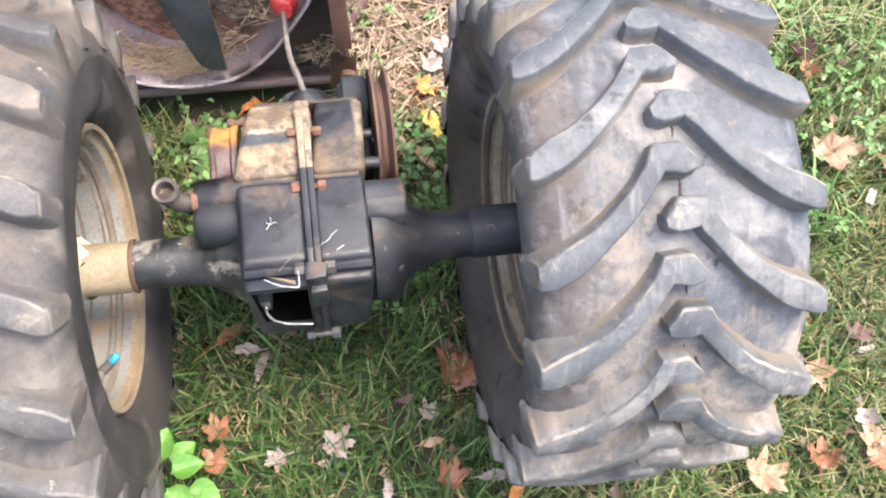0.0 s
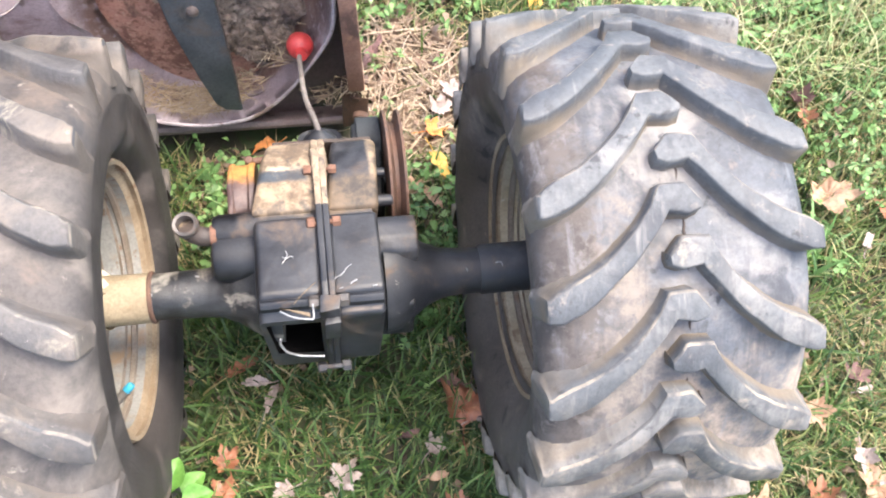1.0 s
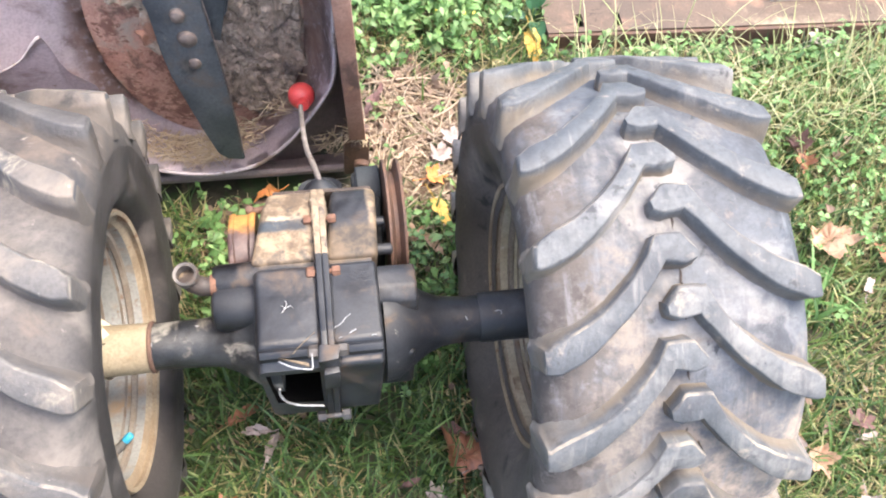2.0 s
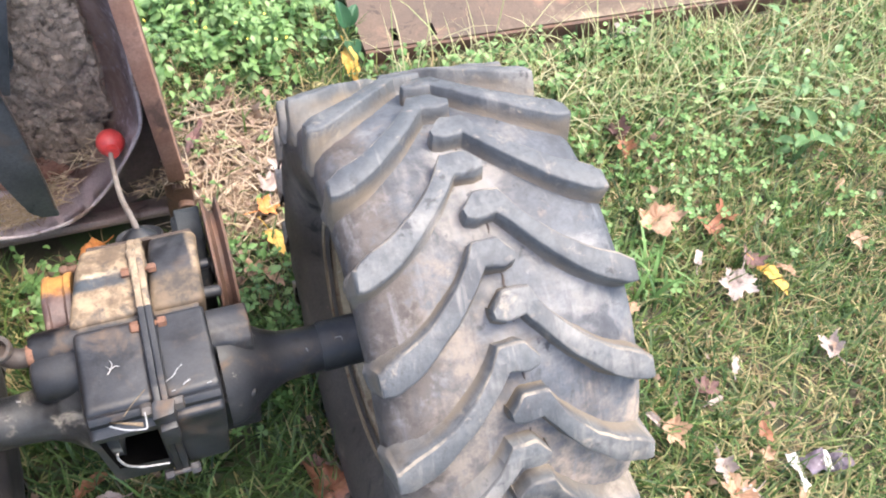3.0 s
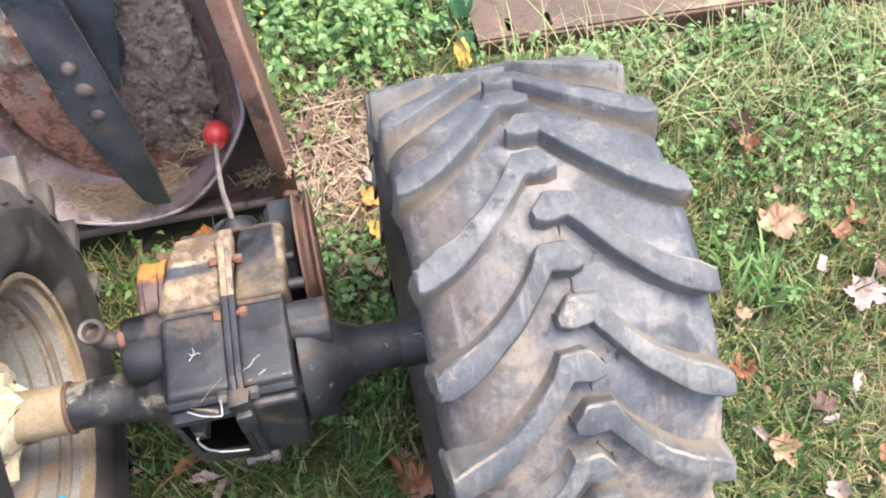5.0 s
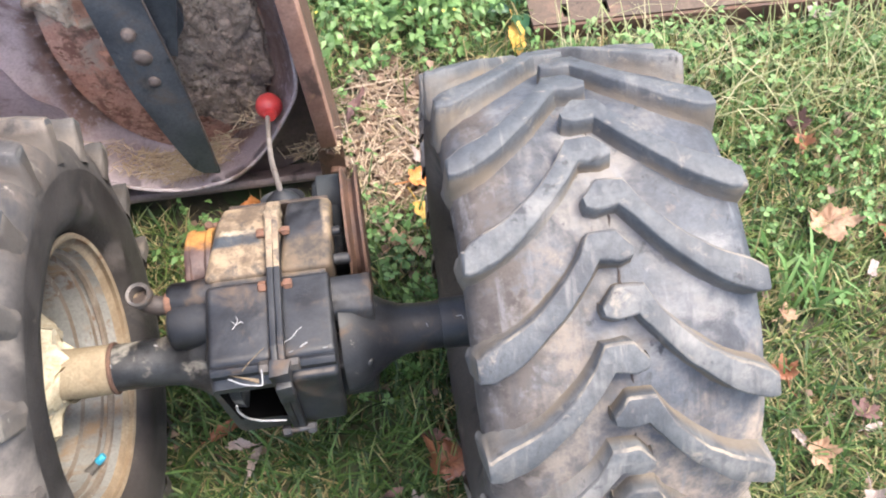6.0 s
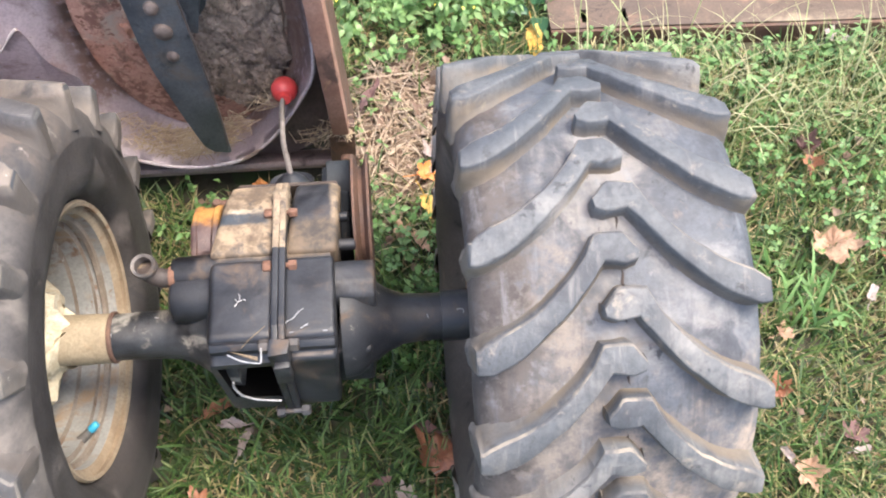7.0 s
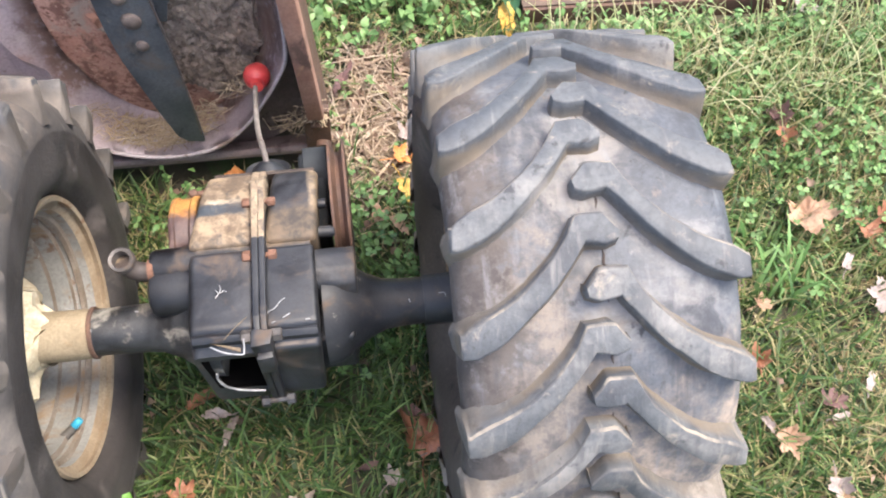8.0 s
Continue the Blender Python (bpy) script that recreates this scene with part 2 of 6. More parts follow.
TUBE_WORN = surface("worn_black_tube", (0.013, 0.015, 0.018), (0.030, 0.033, 0.037), 14.0, IRON_STAINS + [((0.17, 0.16, 0.14), 20.0, 0.54, 0.66, 0.7), ((0.62, 0.60, 0.57), 38.0, 0.70, 0.74, 0.7)], (0.35, 0.6), 0.0, 0.5, 420.0)
TEAL_IRON = surface("blue_black_iron", (0.010, 0.013, 0.016), (0.026, 0.030, 0.034), 14.0, [((0.12, 0.09, 0.07), 22.0, 0.60, 0.74, 0.8)], (0.6, 0.8), 0.0, 0.4, 380.0, 0.3)
PLATE_IRON = surface("brown_cover_plate", (0.032, 0.024, 0.021), (0.07, 0.05, 0.04), 20.0, [((0.20, 0.15, 0.10), 30.0, 0.58, 0.72, 0.9)], (0.6, 0.8), 0.1, 0.5)
TUBE_TAN = surface("tan_painted_tube", (0.19, 0.145, 0.09), (0.28, 0.225, 0.15), 22.0, [((0.24, 0.14, 0.07), 28.0, 0.56, 0.74, 0.9)], (0.6, 0.85), 0, 0.4)
CRUST = surface("pale_crust", (0.40, 0.335, 0.225), (0.54, 0.47, 0.345), 30.0, [((0.30, 0.22, 0.13), 40.0, 0.54, 0.70, 0.9), ((0.22, 0.165, 0.11), 90.0, 0.58, 0.70, 0.9)], (0.85, 0.95), 0, 0.9, 200.0)
RUST = surface("rusted_steel", (0.070, 0.040, 0.030), (0.135, 0.074, 0.050), 24.0, [((0.065, 0.045, 0.04), 30.0, 0.55, 0.7, 0.8)], (0.6, 0.85), 0.2, 0.45)
RUST_BRIGHT = surface("orange_rust", (0.048, 0.030, 0.030), (0.090, 0.055, 0.048), 30.0, [((0.11, 0.08, 0.07), 30.0, 0.62, 0.76, 0.5)], (0.3, 0.5), 0.1, 0.4,
                      zones=[((0.15, 0.055, 0.017), (0.34, 0.17, 0.045), (ANY, (0.112, 10), (0.30, 10)), 0.006, 0.05, 0.75)])
BOLT_RUST = surface("rusty_bolt", (0.105, 0.052, 0.034), (0.17, 0.085, 0.055), 60.0, (), (0.65, 0.85), 0.2, 0.4)
BOLT_GREY = surface("grey_brown_bolt", (0.085, 0.066, 0.060), (0.15, 0.12, 0.108), 60.0, (), (0.5, 0.75), 0.2, 0.4)
STEEL = surface("dull_steel", (0.045, 0.042, 0.041), (0.115, 0.10, 0.092), 50.0, [((0.13, 0.085, 0.06), 60.0, 0.56, 0.75, 0.8)], (0.4, 0.6), 0.3, 0.25)
LEVER = surface("worn_lever_steel", (0.15, 0.13, 0.12), (0.26, 0.235, 0.22), 40.0, [((0.11, 0.075, 0.06), 30.0, 0.54, 0.68, 0.8)], (0.4, 0.6), 0.3, 0.3)
BRIGHT_WIRE = surface("bright_wire", (0.20, 0.20, 0.205), (0.38, 0.38, 0.385), 60.0, (), (0.4, 0.55), 0.2, 0.1)
TAN_WIRE = surface("tan_wire", (0.075, 0.052, 0.032), (0.18, 0.135, 0.085), 60.0, (), (0.6, 0.8), 0.1, 0.2)
RED = surface("faded_red_plastic", (0.46, 0.040, 0.042), (0.54, 0.065, 0.062), 30.0, [((0.70, 0.22, 0.2), 45.0, 0.6, 0.8, 0.5)], (0.32, 0.5), 0, 0.12)
CAP_BLUE = surface("blue_plastic_cap", (0.012, 0.20, 0.32), (0.03, 0.30, 0.42), 60.0, (), (0.4, 0.6), 0, 0.1)
STEM = surface("black_valve_rubber", (0.06, 0.055, 0.05), (0.10, 0.09, 0.08), 50.0, (), (0.6, 0.8), 0, 0.2)
DECK_ARGS = ((0.48, 0.405, 0.44), (0.64, 0.56, 0.595), 6.0,
             [((0.40, 0.25, 0.19), 7.0, 0.58, 0.74, 0.9), ((0.24, 0.175, 0.17), 9.0, 0.55, 0.70, 0.8), ((0.62, 0.56, 0.55), 13.0, 0.58, 0.74, 0.6), ((0.24, 0.16, 0.135), 45.0, 0.62, 0.72, 0.9)], (0.45, 0.65), 0.05, 0.25)
DECK = surface("worn_purple_brown_deck", *DECK_ARGS)
# first zone paints the right wall's inner shading; the other two are rust
DECK_WALL = surface("chamber_wall_rust_and_shade", *DECK_ARGS, zones=[((0.15, 0.105, 0.105), (0.23, 0.165, 0.16), ((0.155, 10), (-0.052, 10), (0.21, 10)), 0.022, 0.05, 0.7), ((0.30, 0.19, 0.155), (0.25, 0.175, 0.155), ((-0.120, 0.03), (-0.004, 10), (0.165, 0.40)), 0.014, 0.03, 0.9), ((0.24, 0.15, 0.125), (0.33, 0.23, 0.20), ((0.06, 10), (-0.016, 10), ANY), 0.014, 0.03, 0.9)])
LIP_EDGE = surface("worn_lip_steel", (0.30, 0.255, 0.27), (0.42, 0.37, 0.385), 14.0, [((0.16, 0.115, 0.10), 24.0, 0.52, 0.66, 0.9)], (0.5, 0.7), 0.05, 0.3)
TAB_EDGE = surface("bare_tab_edge", (0.33, 0.275, 0.27), (0.46, 0.40, 0.39), 20.0, [((0.25, 0.17, 0.14), 30.0, 0.52, 0.66, 0.9)], (0.5, 0.7), 0.1, 0.3)
DECK_RUST = surface("scaled_rust_plate", (0.41, 0.205, 0.15), (0.53, 0.315, 0.245), 14.0,
                    [((0.20, 0.10, 0.075), 24.0, 0.50, 0.62, 0.9), ((0.55, 0.40, 0.31), 50.0, 0.60, 0.70, 0.9), ((0.42, 0.36, 0.28), 30.0, 0.60, 0.72, 0.9), ((0.16, 0.095, 0.07), 17.0, 0.55, 0.66, 0.9), ((0.34, 0.28, 0.23), 10.0, 0.56, 0.68, 0.9), ((0.18, 0.085, 0.06), 85.0, 0.53, 0.64, 0.9), ((0.55, 0.36, 0.27), 120.0, 0.58, 0.68, 0.9)], (0.75, 0.9), 0.05, 0.9)
MUD = surface("dried_mud", (0.21, 0.155, 0.120), (0.38, 0.295, 0.235), 14.0, [((0.085, 0.064, 0.056), 8.0, 0.48, 0.62, 0.9), ((0.075, 0.052, 0.040), 34.0, 0.52, 0.66, 0.9), ((0.44, 0.37, 0.30), 48.0, 0.60, 0.72, 0.9), ((0.10, 0.075, 0.06), 90.0, 0.54, 0.66, 0.9)], (0.85, 0.95), 0, 1.0, 150.0)
MUD_PALE = surface("pale_dried_mud", (0.28, 0.205, 0.155), (0.47, 0.385, 0.305), 16.0, [((0.14, 0.10, 0.08), 18.0, 0.50, 0.64, 0.9), ((0.36, 0.18, 0.12), 12.0, 0.48, 0.60, 0.9), ((0.52, 0.45, 0.37), 60.0, 0.58, 0.70, 0.9), ((0.12, 0.085, 0.07), 80.0, 0.56, 0.68, 0.9)], (0.85, 0.95), 0, 1.0, 150.0)
SKIRT = surface("dark_skirt_steel", (0.19, 0.142, 0.142), (0.28, 0.218, 0.212), 9.0, [((0.06, 0.045, 0.042), 14.0, 0.54, 0.68, 0.8), ((0.22, 0.13, 0.09), 20.0, 0.60, 0.74, 0.9)], (0.5, 0.75), 0.05, 0.4)
BLADE = surface("blue_black_blade", (0.048, 0.055, 0.067), (0.105, 0.115, 0.130), 9.0, [((0.125, 0.102, 0.085), 9.0, 0.52, 0.70, 0.85), ((0.024, 0.027, 0.032), 15.0, 0.56, 0.68, 0.6), ((0.26, 0.23, 0.20), 40.0, 0.64, 0.74, 0.8)], (0.35, 0.6), 0.3, 0.25)
STRIP = surface("rusty_deck_edge", (0.26, 0.135, 0.095), (0.38, 0.225, 0.17), 16.0, [((0.11, 0.065, 0.05), 14.0, 0.52, 0.68, 0.9), ((0.42, 0.24, 0.14), 34.0, 0.60, 0.72, 0.9)], (0.7, 0.88), 0.1, 0.5)
PLANK = surface("weathered_rusty_ramp", (0.062, 0.042, 0.031), (0.100, 0.070, 0.053), 9.0, [((0.17, 0.105, 0.072), 14.0, 0.53, 0.70, 0.9), ((0.21, 0.165, 0.115), 6.0, 0.54, 0.70, 0.95), ((0.040, 0.028, 0.022), 40.0, 0.56, 0.70, 0.9)], (0.75, 0.92), 0.0, 0.6)
RAIL = surface("grey_rail", (0.42, 0.40, 0.38), (0.52, 0.5, 0.47), 15.0, [((0.25, 0.18, 0.14), 18.0, 0.58, 0.74, 0.9)], (0.5, 0.75), 0.1, 0.3)
SOIL = surface("turf_soil", (0.036, 0.031, 0.020), (0.062, 0.054, 0.033), 6.0, [((0.036, 0.058, 0.020), 11.0, 0.44, 0.58, 0.95), ((0.15, 0.12, 0.075), 9.0, 0.6, 0.74, 0.95)], (0.9, 0.97), 0, 1.0, 90.0)
GRASS = surface("grass_blades", (0.07, 0.13, 0.03), (0.1, 0.17, 0.04), 5.0, (), (0.45, 0.6), 0, 0, 120.0, 0.4,
                [(0.014, 0.038, 0.012), (0.047, 0.096, 0.023), (0.110, 0.170, 0.040), (0.050, 0.106, 0.034), (0.24, 0.28, 0.10), (0.022, 0.057, 0.020), (0.38, 0.32, 0.16), (0.070, 0.140, 0.050)], 0.3)
# darker greens than the lawn, standing in for shade between the tyres
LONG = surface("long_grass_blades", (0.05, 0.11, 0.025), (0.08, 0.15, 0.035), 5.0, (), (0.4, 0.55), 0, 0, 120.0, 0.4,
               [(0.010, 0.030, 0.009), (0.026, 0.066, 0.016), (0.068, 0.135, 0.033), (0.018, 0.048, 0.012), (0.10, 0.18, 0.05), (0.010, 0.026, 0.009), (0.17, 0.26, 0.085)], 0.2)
THATCH = surface("dry_thatch", (0.3, 0.23, 0.12), (0.4, 0.32, 0.18), 5.0, (), (0.6, 0.8), 0, 0, 120.0, 0.3,
                 [(0.26, 0.19, 0.10), (0.40, 0.31, 0.18), (0.17, 0.115, 0.065), (0.34, 0.30, 0.14), (0.52, 0.43, 0.28)], 0.2)
TALL = surface("pale_tall_grass", (0.2, 0.26, 0.09), (0.3, 0.3, 0.14), 5.0, (), (0.5, 0.7), 0, 0, 120.0, 0.4,
               [(0.15, 0.21, 0.07), (0.27, 0.31, 0.14), (0.42, 0.39, 0.24), (0.20, 0.26, 0.10), (0.50, 0.44, 0.29)], 0.3)
STRAW = surface("bleached_straw", (0.42, 0.32, 0.19), (0.5, 0.4, 0.26), 5.0, (), (0.6, 0.8), 0, 0, 120.0, 0.3,
                [(0.28, 0.20, 0.14), (0.44, 0.35, 0.26), (0.19, 0.13, 0.095), (0.54, 0.45, 0.35), (0.13, 0.085, 0.065)], 0.15)
LITTER = surface("brown_litter", (0.2, 0.13, 0.09), (0.25, 0.16, 0.1), 8.0, (), (0.6, 0.8), 0, 0, 160.0, 0.4,
                 [(0.12, 0.075, 0.055), (0.21, 0.14, 0.105), (0.30, 0.215, 0.165), (0.085, 0.055, 0.042), (0.36, 0.28, 0.22)], 0.15)
CLIPPING = surface("dry_clippings", (0.55, 0.45, 0.3), (0.6, 0.5, 0.36), 5.0, (), (0.6, 0.8), 0, 0, 120.0, 0.3,
                   [(0.30, 0.225, 0.15), (0.44, 0.35, 0.24), (0.20, 0.145, 0.10), (0.52, 0.43, 0.31)], 0.15)
WEED = surface("weed_leaves", (0.07, 0.17, 0.03), (0.1, 0.2, 0.04), 8.0, (), (0.4, 0.6), 0, 0, 160.0, 0.4,
               [(0.10, 0.21, 0.065), (0.17, 0.30, 0.10), (0.24, 0.39, 0.15), (0.075, 0.16, 0.05), (0.32, 0.46, 0.21)], 0.38)
CLOVER = surface("clover_leaves", (0.07, 0.17, 0.03), (0.1, 0.2, 0.04), 8.0, (), (0.4, 0.6), 0, 0, 160.0, 0.4,
                 [(0.06, 0.14, 0.04), (0.11, 0.22, 0.065), (0.18, 0.32, 0.11), (0.05, 0.115, 0.035), (0.25, 0.39, 0.15)], 0.3)
DARKWEED = surface("dark_green_leaf", (0.02, 0.075, 0.035), (0.04, 0.11, 0.05), 20.0, (), (0.3, 0.45), 0, 0.1, 160.0, 0.5, None, 0.15)
MIDLEAF = surface("mid_green_leaf", (0.085, 0.175, 0.065), (0.14, 0.25, 0.10), 30.0, (), (0.4, 0.55), 0, 0.2, 160.0, 0.4, None, 0.3)
BROADLEAF = surface("bright_broad_leaf", (0.10, 0.25, 0.045), (0.17, 0.36, 0.085), 30.0, (), (0.4, 0.55), 0, 0.2, 160.0, 0.4, None, 0.35)
PETAL = surface("yellow_petal", (0.7, 0.55, 0.05), (0.75, 0.6, 0.08), 30.0, (), (0.5, 0.6), 0, 0)
LEAF = {
    "tan": surface("tan_dead_leaf", (0.25, 0.14, 0.085), (0.43, 0.285, 0.19), 35.0, [((0.24, 0.11, 0.06), 40.0, 0.56, 0.72, 0.8)], (0.55, 0.75), 0, 0.4, 200.0, 0.4, None, 0.15),
    "brown": surface("red_brown_dead_leaf", (0.20, 0.075, 0.04), (0.30, 0.13, 0.07), 35.0, [((0.36, 0.2, 0.12), 45.0, 0.6, 0.75, 0.8)], (0.45, 0.65), 0, 0.4, 200.0, 0.5, None, 0.12),
    "pale": surface("pale_dead_leaf", (0.25, 0.195, 0.175), (0.41, 0.34, 0.315), 35.0, [((0.36, 0.24, 0.2), 40.0, 0.6, 0.75, 0.8)], (0.6, 0.8), 0, 0.4, 200.0, 0.4, None, 0.15),
    "yellow": surface("yellow_fallen_leaf", (0.48, 0.27, 0.05), (0.58, 0.38, 0.10), 35.0, [((0.5, 0.2, 0.05), 30.0, 0.6, 0.75, 0.7)], (0.5, 0.7), 0, 0.3, 200.0, 0.4, None, 0.2),
    "orange": surface("orange_fallen_leaf", (0.55, 0.19, 0.05), (0.62, 0.27, 0.09), 35.0, [((0.3, 0.1, 0.04), 40.0, 0.58, 0.75, 0.7)], (0.5, 0.7), 0, 0.3, 200.0, 0.4, None, 0.18),
    "dark": surface("dark_shrivelled_leaf", (0.10, 0.055, 0.05), (0.17, 0.09, 0.08), 35.0, (), (0.6, 0.8), 0, 0.4, 200.0, 0.4, None, 0.1),
}
PAPER = surface("white_torn_paper", (0.68, 0.64, 0.63), (0.75, 0.72, 0.70), 20.0, [((0.5, 0.42, 0.40), 30.0, 0.6, 0.75, 0.8)], (0.6, 0.8), 0, 0.2)
PRINT = surface("faded_purple_print", (0.15, 0.11, 0.15), (0.28, 0.23, 0.285), 40.0, [((0.08, 0.07, 0.09), 26.0, 0.55, 0.62, 0.5), ((0.5, 0.42, 0.45), 30.0, 0.6, 0.7, 0.6)], (0.4, 0.6), 0, 0.2)


# ---------------------------------------------------------------- builders
ORIGIN = {}


def thing(name, at, label, category, group="", kind=""):
    ob = new(name)
    ob.location = at
    ob.empty_display_size = 0.05
    ORIGIN[ob.name] = Vector(at)
    return tagged(ob, label, category, group, kind)


def finish(bm, name, material, sharp=35.0):
    bmesh.ops.recalc_face_normals(bm, faces=bm.faces)
    for e in bm.edges:
        e.smooth = len(e.link_faces) != 2 or e.calc_face_angle(0) < radians(sharp)
    for f in bm.faces:
        f.smooth = True
    me = bpy.data.meshes.new(name)
    bm.to_mesh(me)
    bm.free()
    me.materials.append(material)
    return me


def part(name, bm, material, parent, label="", sharp=35.0):
    """Links a bmesh, given in world coordinates, as one mesh under a thing or a part."""
    o = ORIGIN[parent.name]
    bmesh.ops.translate(bm, verts=bm.verts, vec=-o)
    ob = new(name, finish(bm, name, material, sharp))
    ob.parent = parent
    ORIGIN[ob.name] = o
    return tagged(ob, label)


def lone(name, bm, material, label, category, group="", kind="", at=None, sharp=35.0):
    at = Vector(at) if at is not None else Vector((0, 0, 0))
    bmesh.ops.translate(bm, verts=bm.verts, vec=-at)
    ob = new(name, finish(bm, name, material, sharp))
    ob.location = at
    ORIGIN[ob.name] = at
    return tagged(ob, label, category, group, kind)


def join(*bms):
    out = bmesh.new()
    for b in bms:
        me = bpy.data.meshes.new("tmp")
        b.to_mesh(me)
        out.from_mesh(me)
        b.free()
        bpy.data.meshes.remove(me)
    return out


def lathe(profile, axis_at, segs=64, closed=False, arc=360.0):
    """Turns (x, r) rows round the x axis through axis_at."""
    bm = bmesh.new()
    n = segs if arc >= 360 else segs + 1
    rings = []
    for k in range(n):
        a = radians(arc) * k / segs
        rings.append([bm.verts.new((axis_at[0] + x, axis_at[1] - r * math.cos(a), axis_at[2] + r * math.sin(a))) for x, r in profile])
    m = len(profile)
    for k in range(segs):
        r0, r1 = rings[k], rings[(k + 1) % n]
        for i in range(m if closed else m - 1):
            j = (i + 1) % m
            if (r0[i].co - r1[i].co).length < 1e-9 and (r0[j].co - r1[j].co).length < 1e-9:
                continue
            bm.faces.new((r0[i], r0[j], r1[j], r1[i]))
    bmesh.ops.remove_doubles(bm, verts=bm.verts, dist=1e-6)
    return bm


def turned(profile, a, b, segs=24):
    """Turns (distance along, r) rows round the line from a to b."""
    bm = lathe([(d, r) for d, r in profile], (0, 0, 0), segs)
    q = Vector((1, 0, 0)).rotation_difference(Vector(b) - Vector(a)).to_matrix().to_4x4()
    bm.transform(Matrix.Translation(a) @ q)
    return bm


def rod(a, b, r, segs=16, bevel=0.0015):
    d = (Vector(b) - Vector(a)).length
    return turned([(0, 0), (0, r - bevel), (bevel, r), (d - bevel, r), (d, r - bevel), (d, 0)], a, b, segs)


def hexbolt(a, b, r, head=0.007, shank=0.5):
    """A hexagon head at b with its shank back to a."""
    d = (Vector(b) - Vector(a)).length
    h = turned([(d - head, 0), (d - head, r), (d - 0.0015, r), (d, r * 0.8), (d, 0)], a, b, 6)
    s = turned([(0, 0), (0, r * shank), (d - head, r * shank), (d - head, 0)], a, b, 12)
    return join(h, s)


def spline(points, n):
    """Catmull-Rom through the points, n steps a piece."""
    p = [Vector(v) for v in points]
    p = [p[0] * 2 - p[1]] + p + [p[-1] * 2 - p[-2]]
    out = []
    for i in range(1, len(p) - 2):
        for k in range(n):
            t = k / n
            out.append(0.5 * ((2 * p[i]) + (p[i + 1] - p[i - 1]) * t + (2 * p[i - 1] - 5 * p[i] + 4 * p[i + 1] - p[i + 2]) * t * t + (3 * p[i] - p[i - 1] - 3 * p[i + 1] + p[i + 2]) * t ** 3))
    return out + [p[-2]]


def pipe(points, r, segs=10, n=6, radii=None):
    pts = spline(points, n) if n > 1 else [Vector(v) for v in points]
    bm = bmesh.new()
    rings, up = [], None
    for i, p in enumerate(pts):
        d = (pts[min(i + 1, len(pts) - 1)] - pts[max(i - 1, 0)]).normalized()
        if up is None:
            up = d.orthogonal().normalized()
        up = (up - d * up.dot(d)).normalized()
        side = d.cross(up)
        rr = r if radii is None else radii[0] + (radii[1] - radii[0]) * i / (len(pts) - 1)
        rings.append([bm.verts.new(p + (up * math.cos(2 * math.pi * k / segs) + side * math.sin(2 * math.pi * k / segs)) * rr) for k in range(segs)])
    for a, b in zip(rings, rings[1:]):
        for k in range(segs):
            bm.faces.new((a[k], a[(k + 1) % segs], b[(k + 1) % segs], b[k]))
    bm.faces.new(rings[0])
    bm.faces.new(rings[-1])
    return bm


def prism(profile, x0, x1, bevel=0.004, segs=3, taper=None):
    """A side outline of (y, z) rows drawn out along x; taper(y, z, x) may shift x."""
    bm = bmesh.new()
    a = [bm.verts.new((taper(y, z, x0) if taper else x0, y, z)) for y, z in profile]
    b = [bm.verts.new((taper(y, z, x1) if taper else x1, y, z)) for y, z in profile]
    bm.faces.new(a)
    bm.faces.new(list(reversed(b)))
    n = len(a)
    for i in range(n):
        bm.faces.new((a[i], b[i], b[(i + 1) % n], a[(i + 1) % n]))
    bmesh.ops.recalc_face_normals(bm, faces=bm.faces)
    if bevel:
        bmesh.ops.bevel(bm, geom=list(bm.edges), offset=bevel, segments=segs, profile=0.6, affect="EDGES", clamp_overlap=True)
    return bm


def block(x0, x1, y0, y1, z0, z1, bevel=0.003, segs=2):
    return prism([(y0, z0), (y1, z0), (y1, z1), (y0, z1)], x0, x1, bevel, segs)


def roughen(bm, amount, scale, seed=0.0):
    for v in bm.verts:
        v.co += Vector([noise.noise(v.co * scale + Vector((seed, k * 9.1, 3.3))) for k in range(3)]) * amount
    return bm


def smooth_step(a, b, v):
    t = min(max((v - a) / (b - a), 0.0), 1.0)
    return t * t * (3 - 2 * t)


# ---------------------------------------------------------------- ground
GROUND_SIZE = 60.0


def ground_height(x, y):
    return 0.012 * noise.noise(Vector((x * 1.3, y * 1.3, 0))) + 0.006 * noise.noise(Vector((x * 5, y * 5, 2))) - 0.004


def build_ground():
    bm = bmesh.new()
    lines = [-GROUND_SIZE, -20, -8, -4, -2.5] + [-2 + 0.05 * k for k in range(81)] + [2.5, 4, 8, 20, GROUND_SIZE]
    grid = [[bm.verts.new((x, y, ground_height(x, y) if max(abs(x), abs(y)) < 4 else 0.0)) for x in lines] for y in lines]
    for j in range(len(lines) - 1):
        for i in range(len(lines) - 1):
            bm.faces.new((grid[j][i], grid[j][i + 1], grid[j + 1][i + 1], grid[j + 1][i]))
    lone("ground", bm, SOIL, "brown soil under a rough autumn lawn", "ground", kind="structure", sharp=80)


build_ground()

# ---------------------------------------------------------------- rear axle
HUB = 0.2844
RAD = 0.3032
axle = thing("tractor_rear_axle", (0, 0, 0), "detached tractor rear axle, black gearbox, two lugged tyres, on grass", "tractor axle")

